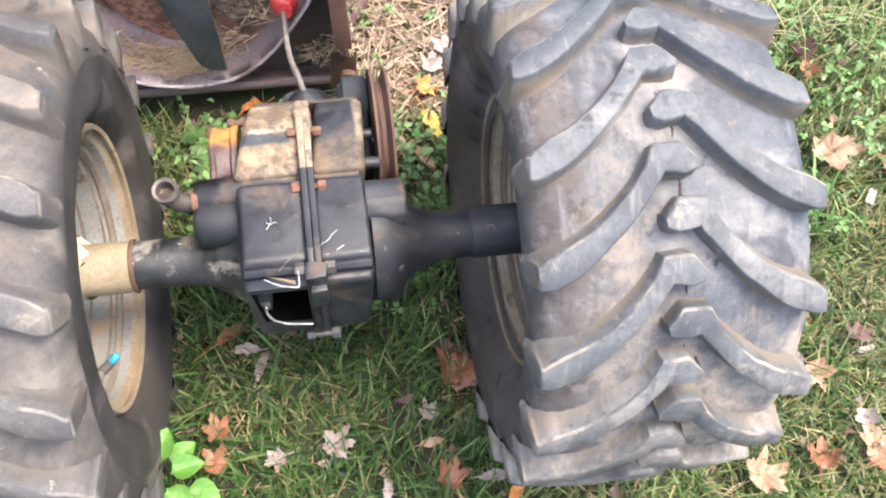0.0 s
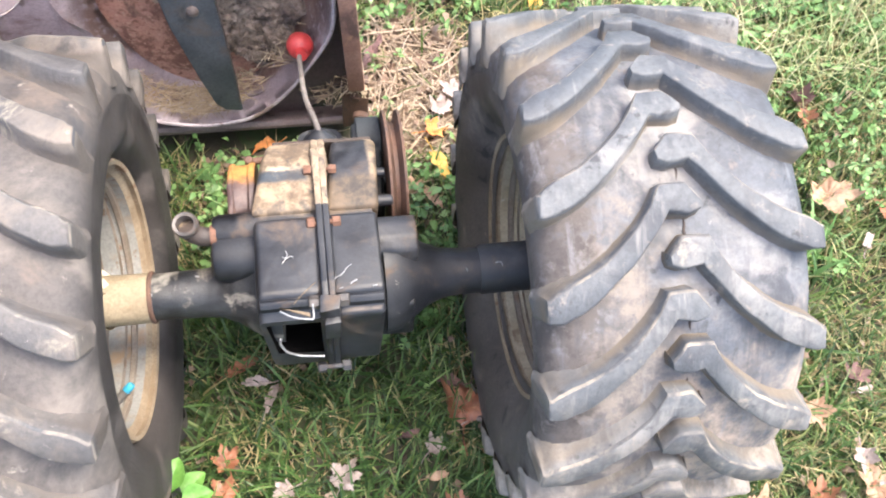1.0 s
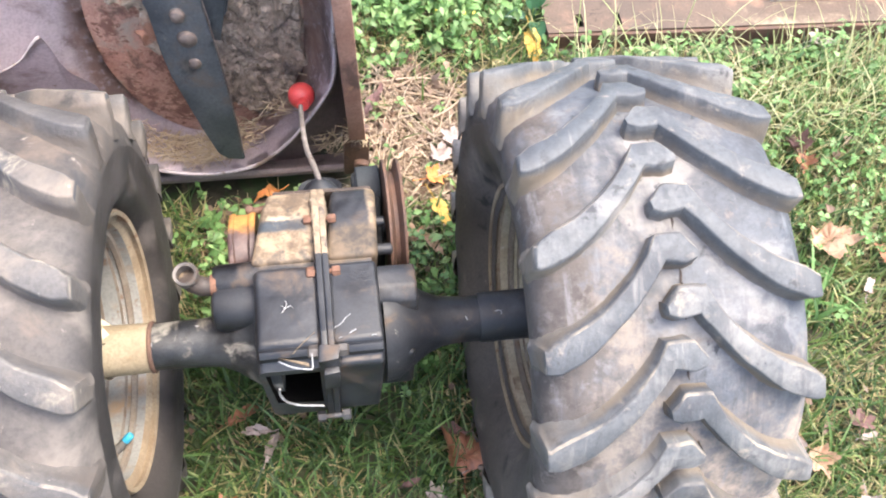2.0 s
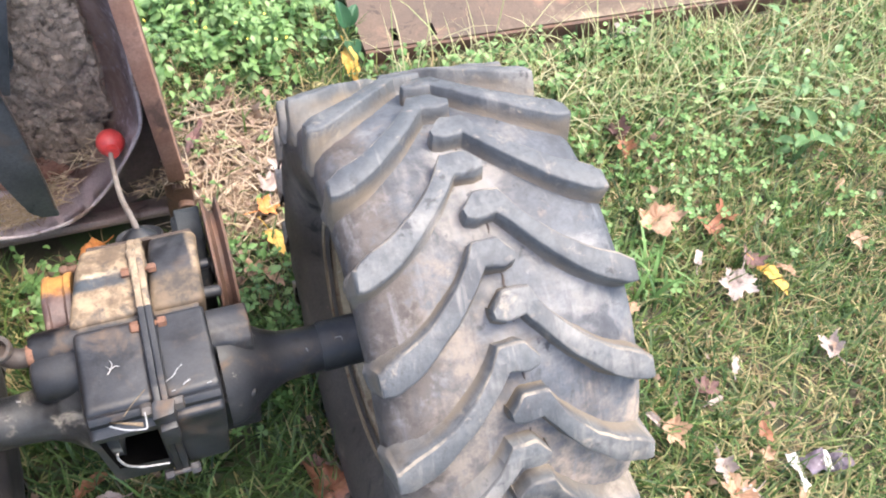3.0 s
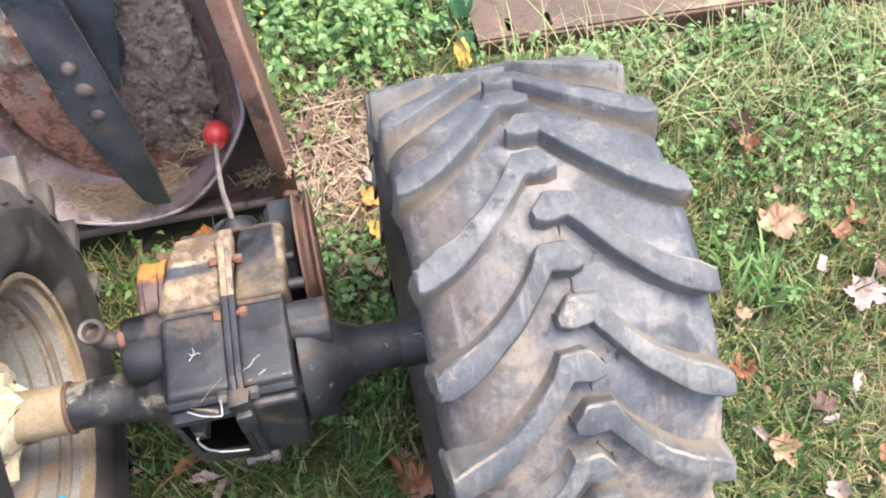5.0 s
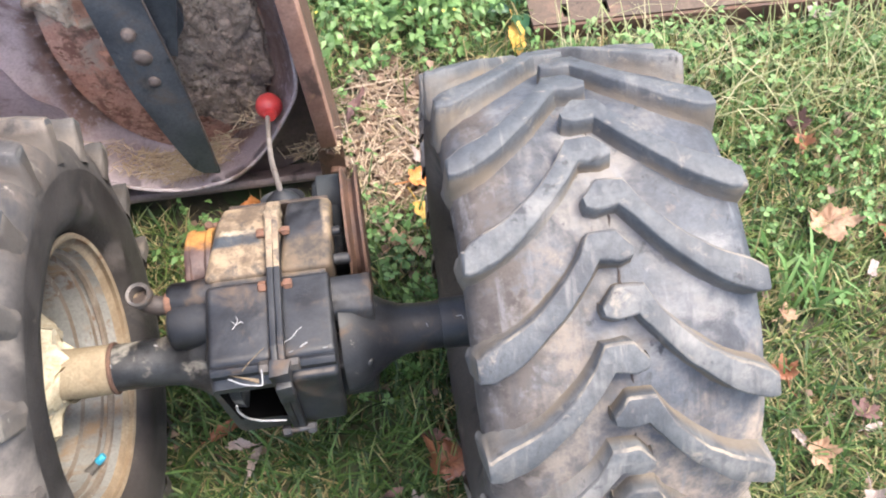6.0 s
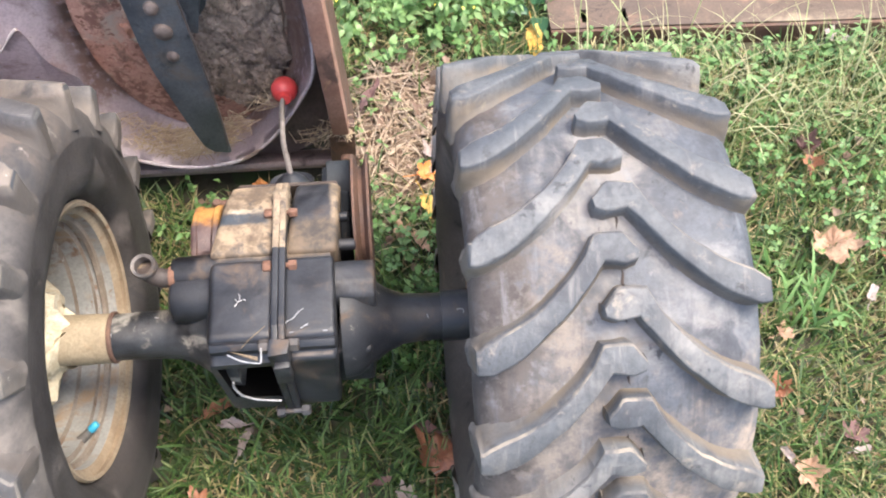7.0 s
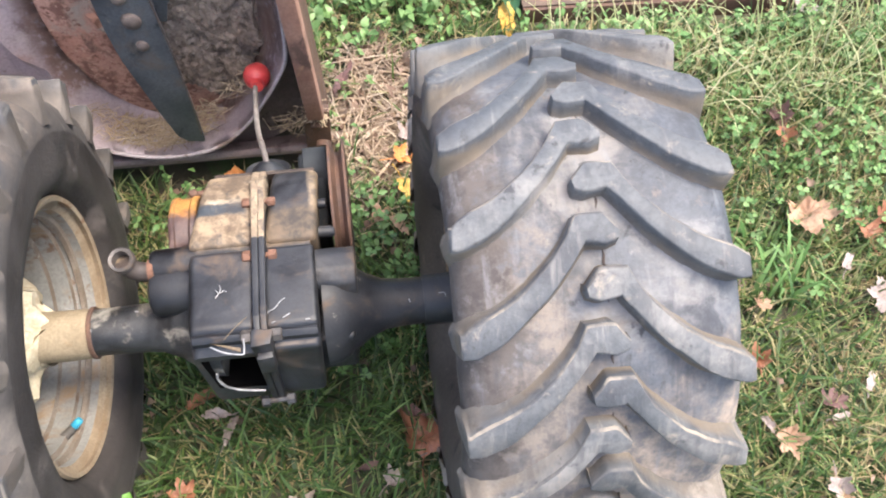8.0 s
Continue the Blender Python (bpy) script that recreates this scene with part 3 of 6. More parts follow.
LUG_UPPER = [(-0.0178, -0.2), (-0.004, 3.2), (0.0208, 2.9), (0.0363, -2.2), (0.0600, -7.1), (0.0895, -11.4), (0.1205, -14.2), (0.1310, -15.9)]
LUG_LOWER = [(-0.0166, -1.5), (-0.0060, -2.3), (0.0135, -1.7), (0.0300, -5.8), (0.0540, -10.9), (0.0900, -16.8), (0.1190, -19.6), (0.1330, -19.8)]
PITCH = 360.0 / 19


CARCASS = [(0, 0.2840), (0.04, 0.2831), (0.08, 0.2800), (0.105, 0.2755), (0.119, 0.2695), (0.1285, 0.2605), (0.1335, 0.2480), (0.1345, 0.2350), (0.1320, 0.2150), (0.1265, 0.1980), (0.1175, 0.1830), (0.1075, 0.1735), (0.1020, 0.1680), (0.0980, 0.1600), (0.0920, 0.1500)]


def tread_radius(u):
    xs, rs = zip(*CARCASS[:7])
    return float(np.interp(abs(u), xs, rs))


def lug_mesh(name, side, seed, rubber, reach):
    """One tread bar on the tyre's own axis, its hooked tip near the middle line at angle 0; reach: where its top ends."""
    bm = bmesh.new()

    def at(u, deg, r):
        a = radians(deg)
        return bm.verts.new((u * side, -r * math.cos(a), r * math.sin(a)))

    def run(rows):
        pts = [Vector((u if u < 0.06 else 0.06 + (u - 0.06) * (reach - 0.06) / 0.072, d, 0)) for u, d in rows]
        return [pts[0], pts[0].lerp(pts[1], 0.5), pts[1].lerp(pts[0], 0.1), pts[1].lerp(pts[2], 0.1), pts[1].lerp(pts[2], 0.5)] + [pts[2].lerp(pts[1], 0.12)] + spline(pts[2:], 3)

    def section(u1, d1, u2, d2, top, b1, b2, k, j1, j2, flare=1.0):
        return [at(u1 + 0.002, d1 + 1.8 * flare, b1 - 0.0030), at(u1 + 0.001, d1 + 1.1 * flare, b1 + min(0.0008, top - b1)), at(u1, d1 + 0.60 * flare, b1 + (top - b1) * 0.40), at(u1, d1 + 0.28 + j1, top - 0.0024), at(u1, d1 + 0.02 + j1, top - 0.0007), at(u1, d1 - 0.30 * k + j1, top),
                at(u2, d2 + 0.30 * k + j2, top), at(u2, d2 + j2, top - 0.0007), at(u2, d2 - 0.22 + j2, top - 0.0022), at(u2, d2 - 0.55 * flare, b2 + (top - b2) * 0.40), at(u2 - 0.001, d2 - 1.1 * flare, b2 + min(0.0008, top - b2)), at(u2 - 0.002, d2 - 2.0 * flare, b2 - 0.0030)]

    up, lo = run(LUG_UPPER), run(LUG_LOWER)
    rows = []
    for i, ((u1, d1, _), (u2, d2, _)) in enumerate(zip(up, lo)):
        worn = 0.0012 * noise.noise(Vector((i * 0.6, seed, 2.0)))
        top = RAD + worn - 0.007 * (abs((u1 + u2) / 2) / 0.13) ** 2
        k = 0.85 if abs(d1 - d2) > 2.0 else 0.3
        j1, j2 = (0.22 * noise.noise(Vector((i * 0.8, seed, c))) for c in (5.0, 9.0))
        rows.append(section(u1, d1, u2, d2, top, tread_radius(u1), tread_radius(u2), k, j1, j2, 0.5 + 0.5 * smooth_step(0.01, 0.05, u1)))
    last = len(rows)
    # the outer end: a worn edge, then a steep face down to the shoulder
    steep = 0.42
    for du, r, w in ((0.0022, 0.2945, 0.0), (0.0042, 0.2890, 0.15), (0.0075, 0.2740, 0.5), (0.0105, 0.2625, 0.9), (0.0110, 0.2500, 1.2)):
        u = reach + 0.001 + du * steep
        base = min(tread_radius(u), r - 0.0005)
        rows.append(section(u, -15.9 - w, u, -19.7 + 0.5 * w, r, base, base, 0.85, 0.0, 0.0, 1.0 - 0.5 * w))
    for j, (a, b) in enumerate(zip(rows, rows[1:])):
        for i in range(11):
            pale = i in (3, 4) and j < last or j == last and 2 < i < 8
            bm.faces.new((a[i], a[i + 1], b[i + 1], b[i])).material_index = int(pale)
    base = tread_radius(0)
    tip = [at(-0.0186, 0.9, base - 0.003), at(-0.0196, -0.8, base - 0.003), at(-0.0180, -2.1, base - 0.003)]
    mid = [at(-0.0180, 0.15, base + 0.013), at(-0.0187, -0.7, base + 0.013), at(-0.0172, -1.6, base + 0.013)]
    r0 = rows[0]
    for f in ((r0[0], tip[0], r0[1]), (r0[1], tip[0], mid[0], r0[2]), (r0[2], mid[0], r0[3]), (r0[3], mid[0], r0[4]), (r0[4], mid[0], mid[1], r0[5]), (r0[5], mid[1], r0[6]), (r0[6], mid[1], mid[2], r0[7]), (r0[7], mid[2], r0[8]), (r0[8], mid[2], r0[9]),
              (r0[9], mid[2], tip[2], r0[10]), (r0[10], tip[2], r0[11]), (mid[0], tip[0], tip[1], mid[1]), (mid[1], tip[1], tip[2], mid[2])):
        bm.faces.new(f)
    bm.faces.new(rows[-1])
    roughen(bm, 0.0012, 55.0, seed)
    me = finish(bm, name, rubber, 44)
    me.materials.append(LUG_EDGE)
    # the small faces of the tip stay flat
    first = (len(rows) - 1) * 11
    for k in range(first, first + 13):
        me.polygons[k].use_smooth = False
    return me


LUG_MESHES = {(w, s, k): lug_mesh("lug", s, s * 3.1 + k * 7.7, (LUG, LUG_BROWN)[w], 0.1305 if (s > 0) == (w == 1) else 0.134) for w in (0, 1) for s in (1, -1) for k in range(3)}


def build_tyre(xc, first, rim_in):
    """A tyre and its rim on the axle; first: the angle of one outer-side tip; rim_in: +1 if the gearbox lies towards -x."""
    slim = 0.0 if xc < 0 else 0.003
    rows = [(x - slim * smooth_step(0.262, 0.236, r) * (1 - smooth_step(0.185, 0.165, r)), r) for x, r in CARCASS]
    if xc < 0:
        # its inner bead sits far out on the rim
        far = [(x + 0.016 * (1 - smooth_step(0.170, 0.220, r)) * smooth_step(0.159, 0.170, r), r) for x, r in rows]
    else:
        far = [(x + 0.007 * smooth_step(0.08, 0.13, x) * smooth_step(0.19, 0.22, r), r) for x, r in rows]
    prof = [(-x, r) for x, r in reversed(rows)] + far[1:]
    bm = lathe(prof, (0, 0, 0), 144)
    roughen(bm, 0.0016, 22.0, xc * 9)
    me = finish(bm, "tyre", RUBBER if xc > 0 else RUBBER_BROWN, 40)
    me.materials.append(SIDEWALL if xc < 0 else SIDEWALL_DUSTY)
    for p in me.polygons:
        if math.hypot(p.center.y, p.center.z) < 0.2400:
            p.material_index = 1
    tyre = new("tyre", me)
    tyre.parent = axle
    tyre.location = (xc, 0, HUB)
    ORIGIN[tyre.name] = Vector((xc, 0, HUB))
    tagged(tyre, "worn grey lugged tractor tyre with chevron bars" if xc > 0 else "worn brown-grey lugged tractor tyre with dusty bars")
    for k in range(19):
        for s, shift in ((1, 0.0), (-1, PITCH / 2)):
            ob = new("lug", LUG_MESHES[(int(xc < 0), s, (k * 7 + (s > 0)) % 3)])
            ob.parent = tyre
            ob.rotation_euler = (-radians(first + shift + PITCH * k), 0, 0)
    # short cracks along the middle line, between the tips
    bm = bmesh.new()
    for k in range(60):
        a0, span = 6.0 * k + 3.0 * noise.noise(Vector((k * 1.7, xc, 0))), 3.6 + 2.2 * noise.noise(Vector((k * 2.3, xc, 5)))
        row = []
        for i in range(6):
            a = radians(a0 + span * i / 5)
            u = 0.005 + 0.0016 * noise.noise(Vector((k * 3.1, i * 0.7, xc)))
            w = 0.0014 * math.sin(math.pi * (i + 0.4) / 5.8)
            row.append([bm.verts.new((u + d, -(0.2846 + h) * math.cos(a), (0.2846 + h) * math.sin(a))) for d, h in ((-w, 0.0), (0, 0.0004), (w, 0.0))])
        for p, q in zip(row, row[1:]):
            for i in range(2):
                bm.faces.new((p[i], p[i + 1], q[i + 1], q[i]))
    seam = new("mould_seam", finish(bm, "mould_seam", SEAM))
    seam.parent = tyre
    tagged(seam, kind="stuff")
    # rim: inner flange, stepped barrel, disc
    s = rim_in
    f = -0.098 if s > 0 else 0.115
    prof = [(0.000, 0.1640), (-0.002, 0.1690), (0.002, 0.1715), (0.006, 0.1690), (0.008, 0.1600), (0.012, 0.1555), (0.022, 0.1545), (0.0235, 0.1490), (0.0285, 0.1480), (0.0300, 0.1505), (0.0345, 0.1500), (0.0360, 0.1425),
            (0.0560, 0.1410), (0.0580, 0.1330), (0.074, 0.1305), (0.100, 0.1300), (0.108, 0.1240), (0.112, 0.1050), (0.106, 0.0820), (0.104, 0.0600), (0.104, 0.0200),
            (0.108, 0.0200), (0.108, 0.0600), (0.110, 0.0820), (0.116, 0.1060), (0.113, 0.1280), (0.104, 0.1340), (0.150, 0.1500), (0.180, 0.1640), (0.183, 0.1600), (0.150, 0.1460), (0.112, 0.1345), (0.078, 0.1350), (0.066, 0.1380), (0.060, 0.1470),
            (0.046, 0.1490), (0.038, 0.1575), (0.014, 0.1590), (0.010, 0.1630), (0.006, 0.1660)]
    bm = lathe([(f + x * s, r * 0.955) for x, r in prof], (0, 0, 0), 96, closed=True)
    me = finish(bm, "rim", RIM if xc < 0 else RIM_TAN, 32)
    me.materials.append(FLANGE)
    me.materials.append(RIM_STEP)
    for p in me.polygons:
        r = math.hypot(p.center.y, p.center.z)
        depth = abs(p.center.x - f)
        if r > 0.150 and depth < 0.013:
            p.material_index = 1
        elif 0.0222 < depth < 0.0295 or 0.0345 < depth < 0.036 or 0.056 < depth < 0.060:
            p.material_index = 2
    rim = new("rim", me)
    rim.parent = axle
    rim.location = (xc, 0, HUB)
    ORIGIN[rim.name] = Vector((xc, 0, HUB))
    tagged(rim, "silver painted steel rim with rusty lip" if xc < 0 else "steel rim caked in tan dirt")
    return tyre, rim, xc + f


tyre_r, rim_r, flange_r = build_tyre(0.3212, 63.3, 1)
tyre_l, rim_l, flange_l = build_tyre(-0.350, 55.5, -1)


# valve with its blue cap inside the left rim
valve_at, valve_to = Vector((-0.281, -0.086, 0.166)), Vector((-0.246, -0.060, 0.185))
stem = part("valve_stem", turned([(0, 0), (0, 0.0070), (0.012, 0.0062), (0.020, 0.0050), (0.030, 0.0046), (0.030, 0)], valve_at, valve_to, 14), STEM, rim_l, "black rubber valve stem")
part("valve_cap", turned([(0.027, 0), (0.027, 0.0050), (0.0285, 0.0054), (0.037, 0.0050), (0.039, 0.0036), (0.039, 0)], valve_at, valve_to, 12), CAP_BLUE, rim_l, "bright blue plastic valve cap")


# axle housings
def housing(s):
    rows = [(0.060, 0.0), (0.060, 0.066), (0.075, 0.064), (0.092, 0.052), (0.112, 0.038), (0.130, 0.0305), (0.150, 0.0285), (0.182, 0.0280)]
    return lathe([(s * x, r) for x, r in rows], (0.0, 0, HUB), 40)


part("axle_tube", join(housing(1), lathe([(0.176, 0.0), (0.176, 0.0298), (0.179, 0.0305), (0.33, 0.0305), (0.345, 0.033), (0.345, 0.0)], (0, 0, HUB), 36)), IRON, axle, "black cast axle housing")
part("axle_tube", join(housing(-1), lathe([(-0.15, 0.0), (-0.15, 0.0275), (-0.207, 0.0275), (-0.207, 0.0)], (0, 0, HUB), 36)), TUBE_WORN, axle, "black cast axle housing with worn patches")
part("tube_ring", lathe([(-0.2045, 0.026), (-0.2045, 0.0298), (-0.2055, 0.0308), (-0.2085, 0.0308), (-0.2095, 0.0300), (-0.2095, 0.026)], (0, 0, HUB), 36, closed=True), RUST, axle, "rusty joint ring")
part("axle_sleeve", roughen(lathe([(-0.208, 0.0), (-0.208, 0.0292), (-0.24, 0.0296), (-0.275, 0.0298), (-0.300, 0.032), (-0.338, 0.036), (-0.338, 0)], (0, 0, HUB), 36), 0.0012, 60), TUBE_TAN, axle, "tan painted axle sleeve")
bm = roughen(lathe([(-0.262, 0.031), (-0.270, 0.038), (-0.280, 0.050), (-0.290, 0.066), (-0.302, 0.086), (-0.314, 0.100), (-0.330, 0.104), (-0.330, 0.03)], (0, 0, HUB), 56), 0.022, 42, 4.0)
part("hub_crust", bm, CRUST, axle, "pale crumbling crust round the hub")

# ---- gearbox
made = set(axle.children)
LOWER = [(0.038, 0.372), (-0.060, 0.373), (-0.068, 0.356), (-0.079, 0.348), (-0.080, 0.222), (-0.060, 0.196), (0.038, 0.190)]
UPPER = [(0.046, 0.368), (0.126, 0.362), (0.152, 0.351), (0.160, 0.330), (0.162, 0.250), (0.136, 0.200), (0.046, 0.195)]
NECK = [(0.052, 0.3615), (0.030, 0.3625), (0.030, 0.205), (0.052, 0.205)]


def wedge(y, z, x):
    k = smooth_step(0.04, 0.15, y)
    low = 1 - smooth_step(0.20, 0.33, z)
    return x * (1 - 0.11 * k - 0.10 * low) + 0.012 * k


def lower_half(x0, x1, hole):
    bm = bmesh.new()
    a = [bm.verts.new((wedge(y, z, x0), y, z)) for y, z in LOWER]
    b = [bm.verts.new((wedge(y, z, x1), y, z)) for y, z in LOWER]
    bm.faces.new(a), bm.faces.new(list(reversed(b)))
    n = len(a)
    faces = [bm.faces.new((a[i], b[i], b[(i + 1) % n], a[(i + 1) % n])) for i in range(n)]
    bmesh.ops.recalc_face_normals(bm, faces=bm.faces)
    edges = list(bm.edges)
    if hole:
        front = faces[3]
        edges = [e for e in edges if e not in front.edges]
        bmesh.ops.inset_region(bm, faces=[front], thickness=0.010, depth=0.0)
        for v in front.verts:
            v.co.z = 0.338 if v.co.z > 0.29 else 0.252 + 0.25 * max(0.0, -0.035 - v.co.x)
        got = bmesh.ops.extrude_face_region(bm, geom=[front])
        vs = [g for g in got["geom"] if isinstance(g, bmesh.types.BMVert)]
        bmesh.ops.translate(bm, verts=vs, vec=(0, 0.115, -0.045))
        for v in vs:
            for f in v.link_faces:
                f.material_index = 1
        bmesh.ops.delete(bm, geom=[front], context="FACES_ONLY")
        bmesh.ops.recalc_face_normals(bm, faces=bm.faces)
    bmesh.ops.bevel(bm, geom=edges, offset=0.0105, segments=5, profile=0.6, affect="EDGES", clamp_overlap=True)
    return bm


def case_half(x0, x1, hole, label):
    neck = prism(NECK, x0 * 0.93, x1 * 0.93, 0.002, 2, wedge)
    up = prism(UPPER, x0 * 1.06, x1 * 1.06, 0.016, 6, wedge)
    bm = join(lower_half(x0, x1, hole), neck, up)
    ob = part("case_half", bm, CASE, axle, label)
    ob.data.materials.append(HOLE_DARK)
    return ob


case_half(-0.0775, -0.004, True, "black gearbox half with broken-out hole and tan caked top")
case_half(0.004, 0.0615, False, "black gearbox half streaked with tan dirt")
# joint flange between the halves
RIDGE = [(0.158, 0.346), (0.128, 0.370), (0.046, 0.379), (-0.052, 0.383), (-0.071, 0.376), (-0.078, 0.360), (-0.084, 0.350), (-0.087, 0.335), (-0.090, 0.225), (-0.065, 0.186), (0.136, 0.188), (0.168, 0.25), (0.167, 0.33)]
for x0, x1 in ((-0.0072, 0.0004), (0.0006, 0.0078)):
    ob = part("joint_flange", prism(RIDGE, x0, x1, 0.0016, 3), IRON, axle, "cast flange of the gearbox joint")
    ob.data.materials.append(IRON_TAN)
    for p in ob.data.polygons:
        if p.center.y > 0.06 and p.center.z > 0.33:
            p.material_index = 1
bm = prism([(0.158, 0.330), (0.158, 0.3460), (0.128, 0.3695), (0.094, 0.3735), (0.078, 0.3745), (0.078, 0.362), (0.122, 0.354)], -0.0080, 0.0085, 0.003, 3)
bmesh.ops.subdivide_edges(bm, edges=[e for e in bm.edges if e.calc_length() > 0.012], cuts=4, use_grid_fill=True)
part("caked_dirt", roughen(roughen(bm, 0.003, 60, 2.0), 0.002, 150, 5.0), IRON_TAN, axle, "tan dirt caked along the joint", 70)
# ribs moulded on the front faces
for x0, x1 in ((-0.074, -0.012), (0.013, 0.060)):
    part("cast_rib", prism([(-0.058, 0.3655), (-0.066, 0.371), (-0.072, 0.366), (-0.070, 0.352)], x0, x1, 0.002, 2), IRON, axle)
# bolts across the joint
for y, z, r, mat, span in ((0.101, 0.366, 0.0058, BOLT_RUST, 0.019), (0.027, 0.371, 0.0072, BOLT_RUST, 0.019)):
    for s in (-1, 1):
        part("joint_bolt", hexbolt((0, y, z), (s * span + 0.001, y, z), r, 0.009), mat, axle, "rusty hexagon bolt")
for s in (-1, 1):
    part("joint_bolt", hexbolt((0, -0.068, 0.366), (s * 0.022, -0.068, 0.366), 0.0078, 0.011), STEEL, axle, "dull steel hexagon bolt")
part("clamp", roughen(join(block(-0.010, 0.012, -0.085, -0.066, 0.352, 0.378, 0.002), block(-0.006, 0.010, -0.092, -0.080, 0.318, 0.36, 0.002)), 0.003, 90.0), IRON, axle, "greasy steel clamp on the joint")
for s in (-1, 1):
    part("joint_bolt", hexbolt((0, -0.091, 0.232), (s * 0.020, -0.091, 0.232), 0.0070, 0.010), IRON, axle)
part("bright_edge", pipe([(-0.0570, -0.085, 0.314), (-0.0580, -0.086, 0.300), (-0.0530, -0.087, 0.281), (-0.0460, -0.087, 0.272), (-0.0370, -0.088, 0.267), (-0.0110, -0.089, 0.261)], 0.0014, 8), BRIGHT_WIRE, axle, "bright metal edge of the broken hole")
part("tan_wire", pipe([(-0.0525, -0.080, 0.3765), (-0.038, -0.0870, 0.374), (-0.021, -0.0905, 0.373), (-0.0175, -0.0885, 0.374), (-0.0175, -0.0745, 0.377)], 0.0009, 6, 3), BRIGHT_WIRE, axle, "bright bent wire")
part("loose_wire", pipe([(-0.038, -0.0735, 0.377), (-0.028, -0.064, 0.3795), (-0.013, -0.0525, 0.3830)], 0.0005, 5, 3), TAN_WIRE, axle, "thin tan wire end")
bm = block(-0.053, -0.021, -0.0795, -0.0745, 0.3735, 0.3755, 0.0007, 1)
for v in bm.verts:
    t = (v.co.x + 0.053) / 0.032
    v.co.y += -0.009 * t + (0.0045 * (1 - t) ** 3 if v.co.y < -0.077 else 0.0)
part("tan_tag", bm, TAN_WIRE, axle, "tan split lever")

# scratches and paint chips on the case
for pts, r in (([(-0.047, -0.022, 0.3744), (-0.043, -0.016, 0.3746), (-0.0415, -0.011, 0.3745), (-0.043, -0.007, 0.3745)], 0.00050), ([(-0.047, -0.013, 0.3745), (-0.043, -0.0165, 0.3746), (-0.038, -0.014, 0.3746), (-0.035, -0.016, 0.3745)], 0.00035),
               ([(-0.003, -0.0525, 0.3755), (0.004, -0.0500, 0.3747), (0.010, -0.0440, 0.3746), (0.015, -0.0420, 0.3746), (0.021, -0.0345, 0.3745), (0.027, -0.0300, 0.3745)], 0.00050), ([(0.013, -0.0430, 0.3745), (0.019, -0.0385, 0.3746)], 0.0006), ([(0.024, -0.0535, 0.3745), (0.028, -0.0510, 0.3746), (0.032, -0.0490, 0.3745)], 0.0008),
               ([(0.048, -0.0580, 0.3742), (0.053, -0.0575, 0.3740)], 0.0007), ([(0.163, -0.0140, 0.3090), (0.1645, -0.0180, 0.3070)], 0.0007), ([(0.198, -0.0120, 0.3125), (0.205, -0.0120, 0.3125), (0.206, -0.0160, 0.3107)], 0.0005), ([(0.224, -0.0230, 0.3048), (0.227, -0.0240, 0.3038)], 0.0007), ([(-0.1990, -0.0120, 0.3085), (-0.1985, -0.0180, 0.3045), (-0.1950, -0.0200, 0.3030)], 0.0006), ([(-0.1700, -0.0220, 0.3000), (-0.1640, -0.0225, 0.2995)], 0.0008), ([(-0.1500, 0.0040, 0.3110), (-0.1460, 0.0030, 0.3112)], 0.0009), ([(0.012, -0.0580, 0.3745), (0.016, -0.0570, 0.3745)], 0.0005)):
    part("paint_scratch", pipe(pts, r, 5, 4), BRIGHT_WIRE, axle)

# left bosses and elbow pipe
part("shaft_boss", lathe([(-0.070, 0.0), (-0.070, 0.029), (-0.080, 0.0275), (-0.116, 0.0265), (-0.124, 0.0240), (-0.127, 0.019), (-0.127, 0)], (0, 0.014, 0.328), 32), IRON, axle, "black cast shaft boss")
part("shaft_boss", lathe([(-0.070, 0.0), (-0.070, 0.021), (-0.118, 0.0195), (-0.124, 0.017), (-0.124, 0)], (0, 0.043, 0.340), 28), IRON, axle, "black cast pipe boss")
part("pipe_collar", lathe([(-0.120, 0.008), (-0.120, 0.0135), (-0.1265, 0.0135), (-0.1265, 0.008)], (0, 0.036, 0.344), 20, closed=True), BOLT_RUST, axle, "rusty collar")
elbow = part("elbow_pipe", pipe([(-0.118, 0.036, 0.344), (-0.132, 0.036, 0.344), (-0.142, 0.037, 0.348), (-0.149, 0.039, 0.356), (-0.151, 0.041, 0.362)], 0.0112, 16, 5), PLATE_IRON, axle, "greasy brown elbow pipe with an open mouth")
e = Vector((-0.05, -0.25, 1)).normalized()
c = Vector((-0.1515, 0.0415, 0.363))
part("pipe_mouth", turned([(-0.008, 0.0095), (-0.008, 0.0135), (0.000, 0.0148), (0.005, 0.0148), (0.007, 0.0135), (0.006, 0.0100), (-0.010, 0.0080), (-0.012, 0.0)], c, c + e, 24), STEEL, elbow, "round worn mouth")
part("drain_fitting", join(rod((-0.136, 0.000, 0.300), (-0.158, -0.002, 0.300), 0.008), rod((-0.150, -0.002, 0.304), (-0.150, -0.002, 0.286), 0.009)), STEEL, axle, "grey fitting under the elbow")
